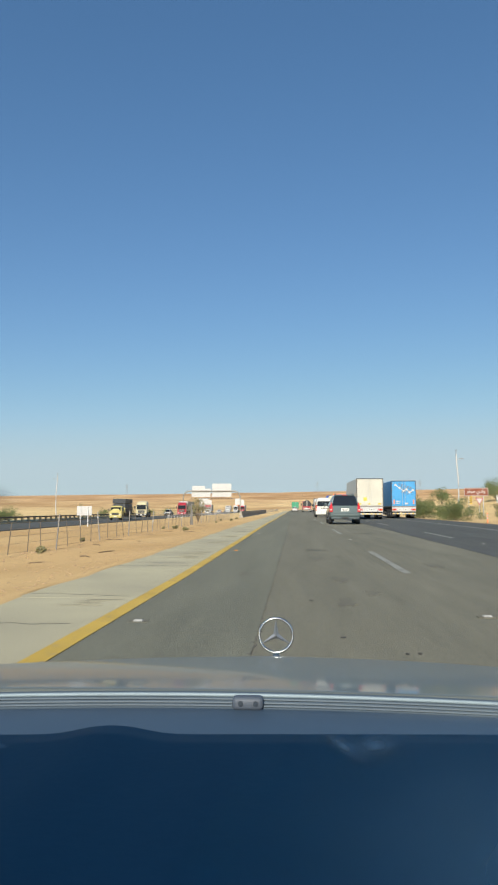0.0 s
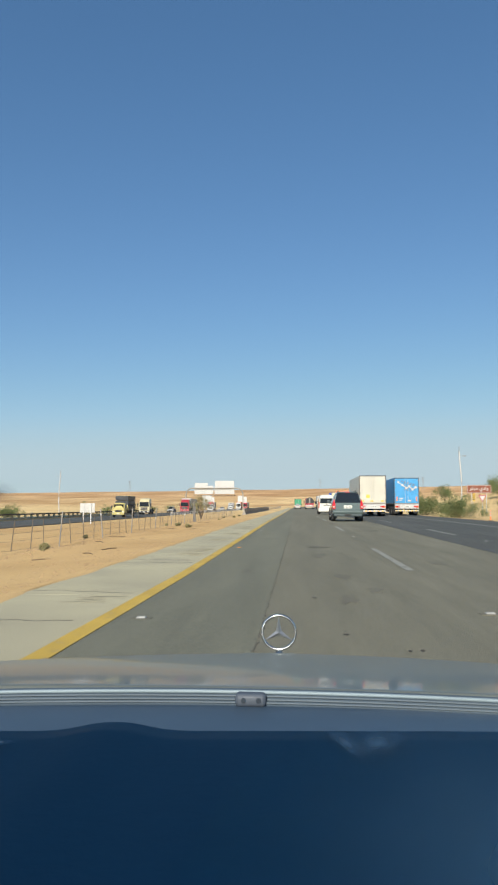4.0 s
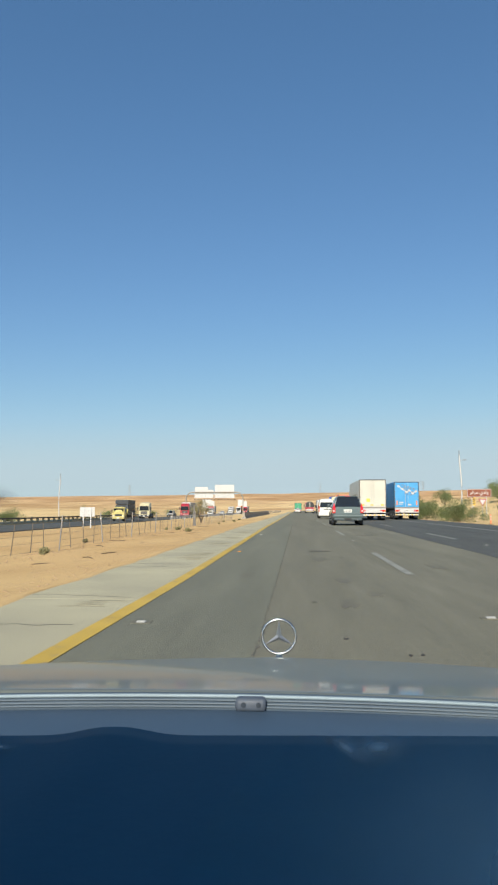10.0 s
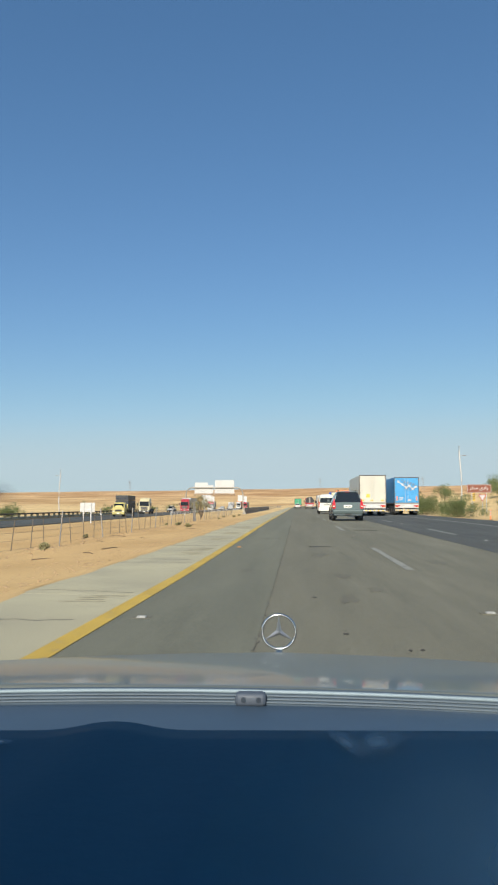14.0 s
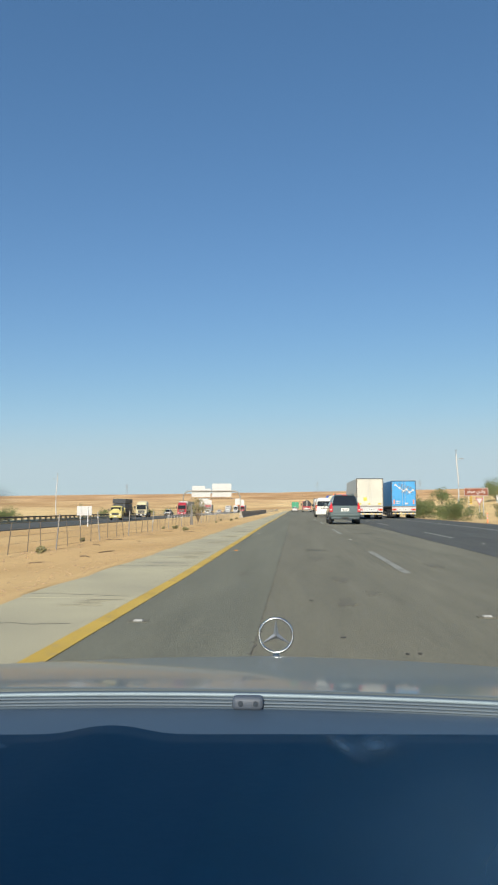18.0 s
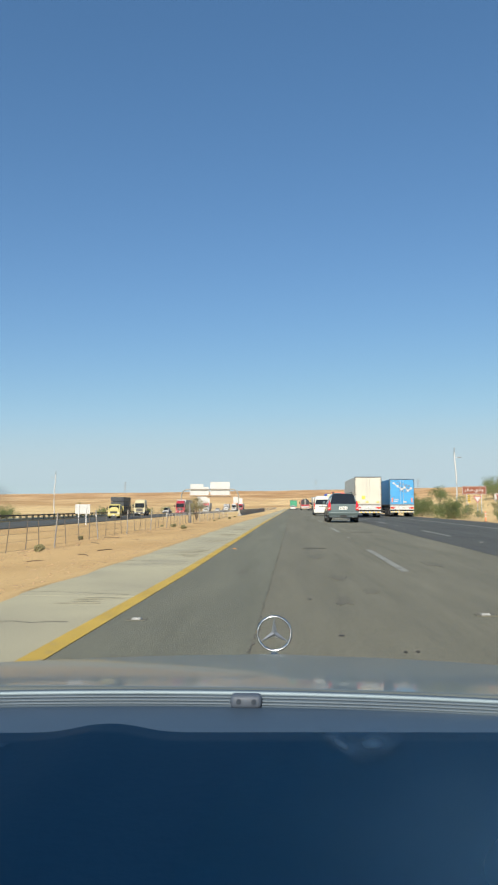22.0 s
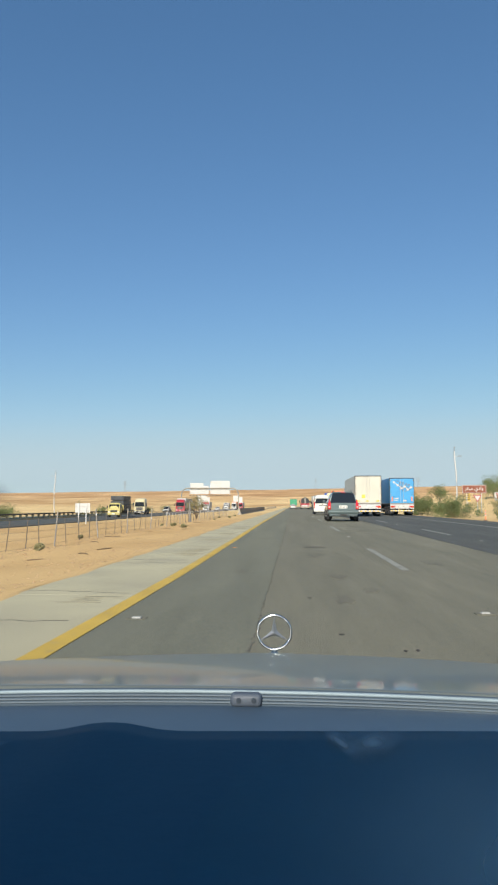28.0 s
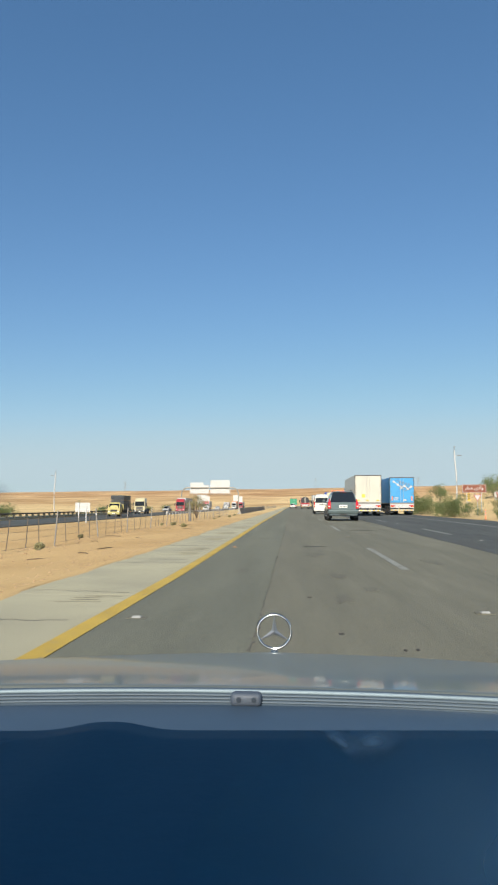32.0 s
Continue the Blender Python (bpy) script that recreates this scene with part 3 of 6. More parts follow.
def road_stud(x, y, material, label):
    z = road_z(y)
    ob = thing("road_stud", label, "road stud", "studs along the lanes", pose(x, y, z))
    part("base", bx(-0.10, 0.10, -0.075, 0.075, -0.005, 0.005, 0.002), "asphalt_worn", ob)
    own = loft([[(-0.045, -0.045, 0.005), (0.045, -0.045, 0.005), (0.045, 0.045, 0.005), (-0.045, 0.045, 0.005)], [(-0.04, -0.02, 0.018), (0.04, -0.02, 0.018), (0.04, 0.02, 0.018), (-0.04, 0.02, 0.018)]])
    part("reflector", own, material, ob)


for k in range(12):
    road_stud(-1.52, 7.1 + 12 * k, "amber_lamp" if k % 3 == 1 else "stud_plastic", "small scuffed reflective road stud beside the yellow line")
    road_stud(1.95, 7.6 + 18 * k, "stud_plastic", "small white road stud between the lane dashes")
    road_stud(5.79, 4.8 + 18 * k, "stud_plastic", "small white road stud between the lane dashes")

# concrete shoulder, slab by slab
shoulder = thing("shoulder", "pale dusty concrete shoulder slabs beside the yellow line", "road shoulder", kind="structure")
slab = bpy.data.meshes.new("slab")
own = bx(-0.775, 0.775, 0, 4.480, -0.12, 0, 0.004)
own.to_mesh(slab)
own.free()
slab.materials.append(M["concrete"])
for k in range(70):
    ob = new("slab", slab)
    y = -9 + 4.5 * k
    ob.parent = shoulder
    ob.matrix_local = Matrix.Translation((-2.72, y, road_z(y) - 0.002)) @ Matrix.Rotation(math.atan2(road_z(y + 4.5) - road_z(y), 4.5), 4, "X") @ Matrix.Diagonal((random.uniform(0.985, 1.0), 1, 1, 1))

# dark scuffs beside the yellow line and cracks across the slabs
bm = bmesh.new()
for cy in (8.3, 11.6, 16.2, 17.6, 23.0, 27.5, 33.5, 41.0):
    for k in range(random.randint(4, 8)):
        y, x1, l = cy + 0.17 * k + random.uniform(-0.04, 0.04), -2.05 - random.uniform(0, 0.25), random.uniform(0.25, 0.8)
        n = 9
        z = road_z(y) + 0.0016
        a = [(x1 - l * i / n, y + 0.02 * noise.noise((i * 0.9, y * 3, 2)), 0.006 + 0.026 * math.sin(math.pi * i / n) * random.uniform(0.4, 1.2)) for i in range(n + 1)]
        loft([[(x, yy - w, z), (x, yy + w, z), (x, yy + w, z - 0.006), (x, yy - w, z - 0.006)] for x, yy, w in a], bm)
tagged(part("scuff_marks", bm, "stain"), "dark scuffs across the concrete beside the yellow line", "road stain", "", "stuff")
bm = bmesh.new()
for cy in (6.9, 9.4, 14.1, 15.0, 19.8, 25.2, 30.6, 36.0):
    x, y = -3.46, cy
    pts = []
    while x < -2.05:
        pts.append((x, y, random.uniform(0.003, 0.008)))
        x, y = x + random.uniform(0.06, 0.16), y + random.uniform(-0.06, 0.07)
    loft([[(x, yy - w, road_z(yy) + 0.0012), (x, yy + w, road_z(yy) + 0.0012), (x, yy + w, road_z(yy) - 0.006), (x, yy - w, road_z(yy) - 0.006)] for x, yy, w in pts], bm)
tagged(part("cracks", bm, "tar"), "thin dark cracks running across the concrete slabs", "road crack", "", "stuff")

# sand blown over the shoulder's outer edge
bm = bmesh.new()
rows = []
for k in range(260):
    y = 3 + 0.3 * k if k < 150 else 48 + 1.6 * (k - 150)
    w = 0.10 + 0.14 * noise.noise((y * 0.55, 0, 4.0)) + 0.07 * noise.noise((y * 2.3, 0, 9.0))
    z = road_z(y)
    rows.append([bm.verts.new(p) for p in ((-3.95, y, z - 0.05), (-3.56, y, z + 0.012), (-3.54 + max(0.02, w) * 0.6, y, z + 0.008), (-3.54 + max(0.03, w), y, z - 0.004))])
for a, b in zip(rows, rows[1:]):
    for i in range(3):
        bm.faces.new((a[i], a[i + 1], b[i + 1], b[i]))
tagged(part("sand_drift", bm, "sand", None, "", True), "ragged edge of sand blown onto the shoulder", "sand", "", "stuff")

# the opposite carriageway
bm = bmesh.new()
rows = []
for y in RY:
    z = road_z(y) - 1.0
    rows.append([bm.verts.new(p) for p in ((-38, y, z - 0.3), (-38, y, z), (-32.5, y, z + 0.05), (-27, y, z), (-27, y, z - 0.3))])
for a, b in zip(rows, rows[1:]):
    for i in range(4):
        bm.faces.new((a[i], a[i + 1], b[i + 1], b[i]))
tagged(part("road_opposite", bm, "asphalt_dark"), "dark asphalt carriageway for oncoming traffic beyond the median", "road", "", "structure")

# road climbing a far hill
for off in (0, 26):
    bm = bmesh.new()
    rows = []
    for k in range(40):
        y = 2250 + 28 * k
        x = 235 + off + 75 * (k / 39) ** 1.3 + 12 * math.sin(k * 0.16)
        rows.append([bm.verts.new((x + w, y, ground_z(x + w, y) + 1.6)) for w in (-7, 7)])
    for a, b in zip(rows, rows[1:]):
        bm.faces.new((a[0], a[1], b[1], b[0]))
    tagged(part("road_far", bm, "asphalt_dark"), "distant dark carriageway climbing a desert hill", "road", "", "structure")


# ---- the car that carries the camera ----
CX = -0.04      # the car's middle


BY = np.linspace(0.66, 1.80, 115)
BS = np.interp(BY, (0.66, 0.84, 1.0, 1.57, 1.64, 1.80), (0.095, 0.118, 0.160, 0.1985, 0.36, 0.95))     # fall of the bonnet along the car
BZ = np.concatenate(([0], -np.cumsum((BS[1:] + BS[:-1]) / 2 * np.diff(BY))))
BZ += 0.750 - np.interp(1.57, BY, BZ)


def bonnet_z(x, y):
    u = x - CX
    z = float(np.interp(y, BY, BZ)) - 0.040 * u * u - 0.88 * max(0, abs(u) - 0.62) ** 2
    z += 0.0011 * max(0.0, 1 - (y - 0.70) / 0.22) ** 2 + (0.0040 + 0.005 * u - 0.038 * u * u) * min(1.0, max(0.0, (y - 0.70) / 0.80))
    return z + 0.002 * math.exp(-(u / 0.05) ** 2) * min(1, (y - 0.66) * 2) - 0.004 * u


def saloon():
    car = thing("saloon_car", "grey-blue saloon car with a chrome bonnet ornament on the road", "car")
    xs = [CX - 0.74 + 1.48 * i / 60 for i in range(61)]
    ys = [0.70 + 1.08 * j / 50 for j in range(51)]
    bm = bmesh.new()
    top = [[bm.verts.new((x, y, bonnet_z(x, y))) for x in xs] for y in ys]
    low = [[bm.verts.new((x, y, bonnet_z(x, y) - 0.02)) for x in xs] for y in ys]
    for g in (top, low):
        for a, b in zip(g, g[1:]):
            for i in range(60):
                bm.faces.new((a[i], a[i + 1], b[i + 1], b[i]))
    for j in range(50):
        for i in (0, 60):
            bm.faces.new((top[j][i], top[j + 1][i], low[j + 1][i], low[j][i]))
    for j in (0, 50):
        for i in range(60):
            bm.faces.new((top[j][i], top[j][i + 1], low[j][i + 1], low[j][i]))
    bonnet = part("bonnet", bm, "car_paint", car, "glossy grey-blue bonnet mirroring the road", True)
    # star ornament: ring, three tapered rays, stem and foot
    ring = bmesh.new()
    c, r = Vector((CX, 1.57, 0.7990)), 0.0355
    seg = 48
    loops = [[ring.verts.new(c + Vector(((r + 0.0029 * math.cos(b)) * math.sin(a), 0.0034 * math.sin(b), (r + 0.0029 * math.cos(b)) * math.cos(a)))) for b in [k * math.tau / 8 for k in range(8)]] for a in [k * math.tau / seg for k in range(seg)]]
    for i in range(seg):
        for k in range(8):
            ring.faces.new((loops[i][k], loops[i][(k + 1) % 8], loops[(i + 1) % seg][(k + 1) % 8], loops[(i + 1) % seg][k]))
    orn = part("bonnet_ornament", ring, "chrome", car, "chrome ring with three rays standing on the bonnet", True)
    for k in range(3):
        a = k * math.tau / 3
        d, s = Vector((math.sin(a), 0, math.cos(a))), Vector((math.cos(a), 0, -math.sin(a)))
        own = bmesh.new()
        tip = own.verts.new(c + d * r)
        e = [own.verts.new(c + s * 0.0058 + d * 0.0033), own.verts.new(c - s * 0.0058 + d * 0.0033), own.verts.new(c + Vector((0, -0.0040, 0))), own.verts.new(c + Vector((0, 0.0040, 0)))]
        for f in ((e[0], e[2], tip), (e[2], e[1], tip), (e[1], e[3], tip), (e[3], e[0], tip)):
            own.faces.new(f)
        part("ray", own, "satin_chrome", orn)
    own = rod((CX, 1.57, 0.745), (CX, 1.57, 0.763), 0.0028, 10)
    rod((CX, 1.57, bonnet_z(CX, 1.57) - 0.002), (CX, 1.57, bonnet_z(CX, 1.57) + 0.004), 0.010, 16, 0.006, own)
    part("stem", own, "chrome", orn, "", True)
    # cowl, wiper, windscreen
    bm = bmesh.new()
    g = [[bm.verts.new((x, y, z - c * (x - CX) ** 2)) for x in [CX - 0.72 + 0.06 * i for i in range(25)]] for y, z, c in ((0.40, 0.884, 0.03), (0.50, 0.887, 0.035), (0.56, 0.888, 0.045), (0.61, 0.8885, 0.07), (0.6415, 0.8904, 0.085), (0.655, 0.8885, 0.085), (0.672, 0.884, 0.05), (0.695, 0.870, 0.03))]
    for a, b in zip(g, g[1:]):
        for i in range(24):
            bm.faces.new((a[i], a[i + 1], b[i + 1], b[i]))
    cowl = part("cowl_panel", bm, "cowl", car, "dark smooth panel below the windscreen", True)
    # added dark strip: the shadow in the gap between bonnet and wiper, as colour
    part("bonnet_gap_shade", loft([[(CX + u, 0.690, 0.862 - 0.04 * u * u), (CX + u, 0.6985, 0.862 - 0.04 * u * u), (CX + u, 0.6985, 0.8865 - 0.04 * u * u - 0.004 * u), (CX + u, 0.690, 0.884 - 0.04 * u * u - 0.004 * u)] for u in [-0.7 + 0.1 * i for i in range(15)]]), "gap_and_rivet_dark", car, "dark strip standing for the shaded gap behind the bonnet")
    wiper = new("wiper")
    wiper.parent = car
    for y, z, r in ((0.655, 0.8990, 0.0018), (0.6510, 0.8965, 0.0010), (0.6475, 0.8944, 0.0010), (0.6445, 0.8925, 0.0009)):
        part("blade_rail", pipe([(CX + u, y + 0.02 * u * u, z - 0.085 * u * u - 0.002 * u) for u in [-0.6 + 0.05 * i for i in range(25)]], r, 8), "wiper" if r < 0.0015 else "clip_light", wiper, "", True)
    us = [-0.6 + 0.05 * i for i in range(25)]
    part("blade_rubber", loft([[(CX + u, yy + 0.02 * u * u, zz - 0.085 * u * u - 0.002 * u) for yy, zz in ((0.6500, 0.8860), (0.6440, 0.8912), (0.6605, 0.9008), (0.6640, 0.9000), (0.6640, 0.8860))] for u in us]), "blade", wiper, "long grey rubber wiper blade", True)
    part("blade_clip", bx(CX - 0.0145, CX + 0.0125, 0.6385, 0.652, 0.8896, 0.9010, 0.0035), "clip_plastic", wiper, "grey plastic wiper clip", True)
    own = rod((CX - 0.007, 0.6375, 0.8960), (CX - 0.007, 0.641, 0.8960), 0.0022, 12)
    rod((CX + 0.006, 0.6375, 0.8960), (CX + 0.006, 0.641, 0.8960), 0.0022, 12, None, own)
    part("rivet", own, "gap_and_rivet_dark", wiper)
    own = bmesh.new()
    k = 16
    low = [(CX - 0.70 + 1.40 * i / k, 0.47 - 0.06 * ((i - k / 2) / (k / 2)) ** 2, 0.90) for i in range(k + 1)]
    up = [(CX - 0.60 + 1.20 * i / k, -0.33 - 0.05 * ((i - k / 2) / (k / 2)) ** 2, 1.40 - 0.02 * ((i - k / 2) / (k / 2)) ** 2) for i in range(k + 1)]
    for i in range(k):
        quad(low[i], low[i + 1], up[i + 1], up[i], 0.005, own)
    bmesh.ops.remove_doubles(own, verts=own.verts, dist=0.0008)
    inner = [f for f in own.faces if sum(1 for e in f.edges if len(e.link_faces) > 2) >= 1 and f.calc_area() < 0.02]
    bmesh.ops.delete(own, geom=inner, context="FACES_ONLY")
    screen = part("windscreen", own, "windscreen", car, "clear windscreen glass")
    screen.visible_shadow = False
    # grease marks on the inside of the glass
    up = Vector((0, -0.80, 0.50)).normalized()
    for c, w, h, film in ((Vector((-0.083, 0.198, 1.064)), 0.009, 0.014, "smear_dark"),):
        own = bmesh.new()
        own.faces.new([own.verts.new(c + Vector((math.cos(a) * w, 0, 0)) + up * math.sin(a) * h) for a in [k * math.tau / 24 for k in range(24)]])
        smear = part("grease_mark", own, film, screen)
        smear.visible_shadow = False
    # dashboard top, with a low bulge at its front edge
    bm = bmesh.new()
    xs = [-0.74 + 1.40 * i / 280 for i in range(281)]
    prof = ((-0.16, 0.86), (-0.15, 0.925), (-0.10, 0.942), (0.10, 0.9425), (0.25, 0.9415), (0.38, 0.9408), (0.400, 0.9400), (0.4005, 0.9394), (0.402, 0.90), (0.405, 0.84))
    rows = []
    for y, z in prof:
        near = min(1.0, max(0.0, (y - 0.30) / 0.08)) if z > 0.93 else 0.0
        rows.append([bm.verts.new((x, y + 0.063 * x, z + 0.0019 + near * 0.0046 * math.exp(-abs((x + 0.098) / 0.022) ** 2.4) - near * 0.012 * (x - CX) ** 2)) for x in xs])
    for a, b in zip(rows, rows[1:]):
        for i in range(280):
            bm.faces.new((a[i], a[i + 1], b[i + 1], b[i]))
    part("dashboard", bm, "dash", car, "dark navy soft dashboard top", True)
    # a faint dust blotch of two lobes, and painted glare spread towards the passenger's side
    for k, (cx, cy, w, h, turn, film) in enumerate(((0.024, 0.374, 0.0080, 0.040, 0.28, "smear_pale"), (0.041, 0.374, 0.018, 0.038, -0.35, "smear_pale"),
                                         (-0.148, 0.362, 0.006, 0.012, 1.3, "smear_pale"), (0.112, 0.245, 0.150, 0.260, -0.10, "dash_glare"), (0.185, 0.250, 0.120, 0.240, -0.10, "dash_glare"))):
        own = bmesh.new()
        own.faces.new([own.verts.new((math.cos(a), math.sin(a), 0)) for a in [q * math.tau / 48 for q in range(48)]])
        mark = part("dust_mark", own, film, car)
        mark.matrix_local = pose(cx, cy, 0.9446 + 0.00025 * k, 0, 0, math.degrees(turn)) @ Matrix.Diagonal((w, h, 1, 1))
    # shell round and behind the camera
    def across(y, w, z, thick, crown=0.03):
        top = [(CX + w * math.sin(a), y, z - crown * math.sin(a) ** 2 * 1.4) for a in [math.pi * (k / 10 - 0.5) for k in range(11)]]
        return top + [(x, yy, zz - thick) for x, yy, zz in reversed(top)]
    part("roof", loft([across(y, w, z, 0.03) for y, w, z in ((-0.335, 0.60, 1.405), (-0.55, 0.61, 1.428), (-1.1, 0.615, 1.445), (-1.6, 0.605, 1.425), (-1.98, 0.585, 1.375))]), "car_paint", car, "", True)
    part("roof_lining", loft([across(y, w - 0.01, z - 0.035, 0.006) for y, w, z in ((-0.34, 0.60, 1.405), (-0.55, 0.61, 1.428), (-1.1, 0.615, 1.445), (-1.98, 0.585, 1.375))]), "lining", car)
    back = part("rear_window", quad((CX - 0.62, -2.50, 0.96), (CX + 0.62, -2.50, 0.96), (CX + 0.54, -2.0, 1.36), (CX - 0.54, -2.0, 1.36), 0.005), "pane", car)
    back.visible_shadow = False
    flank = ((0.745, -0.00), (0.80, -0.015), (0.865, -0.07), (0.90, -0.19), (0.912, -0.33))
    def side(s, spans):
        return loft([[(CX + s * w, y, top + dz) for w, dz in flank] + [(CX + s * 0.90, y, foot), (CX + s * 0.80, y, foot), (CX + s * 0.745, y, top - 0.05)] for y, top, foot in spans])
    for s in (-1, 1):
        part("pillar", pipe([(CX + s * 0.73, 0.43, 0.88), (CX + s * 0.66, 0.04, 1.15), (CX + s * 0.61, -0.36, 1.40)], 0.035, 8), "car_paint", car)
        part("pillar", pipe([(CX + s * 0.62, -0.98, 1.42), (CX + s * 0.77, -1.0, 0.86)], 0.04, 8), "black", car)
        part("pillar", loft([[(CX + s * w, y, z), (CX + s * (w + 0.04), y - 0.02, z), (CX + s * (w + 0.04), y - 0.30, z), (CX + s * w, y - 0.30, z)] for w, y, z in ((0.57, -1.86, 1.37), (0.63, -1.95, 1.15), (0.72, -2.15, 0.88))]), "car_paint", car)
        part("wing", side(s, ((1.80, 0.63, 0.45), (1.66, 0.70, 0.40), (1.56, 0.74, 0.62), (1.25, 0.785, 0.69), (0.94, 0.815, 0.62), (0.86, 0.82, 0.24), (0.60, 0.86, 0.22))), "car_paint", car, "", True)
        for y0, y1 in ((0.595, -0.985), (-0.995, -1.72)):
            door = part("door", side(s, ((y0, 0.88, 0.22), (y1, 0.90, 0.22))), "car_paint", car)
            part("door_handle", bx(CX + s * 0.915 - 0.015, CX + s * 0.915 + 0.015, y1 + 0.12, y1 + 0.34, 0.70, 0.735, 0.01), "chrome", door)
        part("wing", side(s, ((-1.73, 0.90, 0.24), (-1.79, 0.90, 0.60), (-2.1, 0.90, 0.69), (-2.42, 0.90, 0.62), (-2.5, 0.90, 0.30), (-3.02, 0.86, 0.36))), "car_paint", car, "", True)
        for pts in (((0.36, 0.755, 0.90), (-0.95, 0.765, 0.91), (-0.95, 0.63, 1.39), (-0.33, 0.61, 1.385)), ((-1.03, 0.765, 0.91), (-1.95, 0.735, 0.91), (-1.84, 0.61, 1.36), (-1.03, 0.63, 1.39))):
            p = [(CX + s * w, y, z) for y, w, z in pts]
            glass = part("side_window", quad(*p, 0.004), "pane", car)
            glass.visible_shadow = False
        mirror = part("door_mirror", bx(CX + s * 1.0 - 0.10, CX + s * 1.0 + 0.10, 0.12, 0.24, 0.90, 1.03, 0.04), "car_paint", car)
        part("mirror_arm", bx(CX + s * 0.86 - 0.06, CX + s * 0.86 + 0.06, 0.16, 0.22, 0.88, 0.93, 0.01), "black", mirror)
        part("headlight", bx(CX + s * 0.66 - 0.16, CX + s * 0.66 + 0.16, 1.74, 1.84, 0.50, 0.63, 0.04), "clear_lamp", car)
        part("tail_light", bx(CX + s * 0.70 - 0.18, CX + s * 0.70 + 0.18, -3.07, -2.98, 0.66, 0.82, 0.03), "red_lamp", car)
        part("seat", loft([[(CX + s * 0.36 - w, y, z), (CX + s * 0.36 + w, y, z), (CX + s * 0.36 + w, y - 0.14, z), (CX + s * 0.36 - w, y - 0.14, z)] for w, y, z in ((0.25, -0.98, 0.40), (0.25, -1.02, 0.75), (0.21, -1.12, 1.0), (0.12, -1.15, 1.02), (0.12, -1.17, 1.16))]), "black", car)
        for y in (1.25, -2.1):
            part("wheel_arch", rod((CX + s * 0.66, y, 0.34), (CX + s * 0.885, y, 0.34), 0.36, 20), "black", car)
            wheel(car, CX + s * 0.81, y, 0.32, 0.21)
    part("boot_lid", loft([across(y, w, z, 0.05, 0.02) for y, w, z in ((-2.48, 0.745, 0.945), (-2.75, 0.74, 0.94), (-3.0, 0.73, 0.90))]), "car_paint", car, "", True)
    part("boot_panel", bx(CX - 0.74, CX + 0.74, -3.06, -2.99, 0.55, 0.90, 0.03), "car_paint", car)
    part("parcel_shelf", bx(CX - 0.66, CX + 0.66, -2.5, -2.02, 0.89, 0.91, 0.005), "black", car)
    part("rear_bumper", bx(CX - 0.89, CX + 0.89, -3.16, -2.98, 0.33, 0.58, 0.06), "car_paint", car)
    part("front_bumper", bx(CX - 0.89, CX + 0.89, 1.76, 1.97, 0.25, 0.50, 0.06), "car_paint", car)
    part("grille", bx(CX - 0.34, CX + 0.34, 1.76, 1.84, 0.46, 0.62, 0.02), "chrome", car)
    plate(car, CX, -3.165, 0.46)
    part("floor_pan", bx(CX - 0.82, CX + 0.82, -2.95, 1.7, 0.20, 0.26, 0.02), "black", car)
    part("bulkhead", bx(CX - 0.75, CX + 0.75, 0.40, 0.44, 0.26, 0.86, 0.01), "black", car)
    part("rear_bench", bx(CX - 0.65, CX + 0.65, -2.0, -1.85, 0.3, 0.90, 0.06), "black", car)
    part("dashboard_front", bx(CX - 0.72, CX + 0.70, -0.15, -0.10, 0.50, 0.90, 0.03), "dash", car)


saloon()


# ---- vehicles: rear bumper at y = 0, nose ahead, wheels on z = 0 ----
def side_panes(parent, spans, material="tint_glass"):
    """Side windows on both flanks: each span is four corners (y, x, z)."""
    for corners in spans:
        for s in (-1, 1):
            p = [(s * (x + 0.006), y, z) for y, x, z in corners]
            part("side_window", quad(*(p if s > 0 else p[::-1]), 0.012), material, parent)


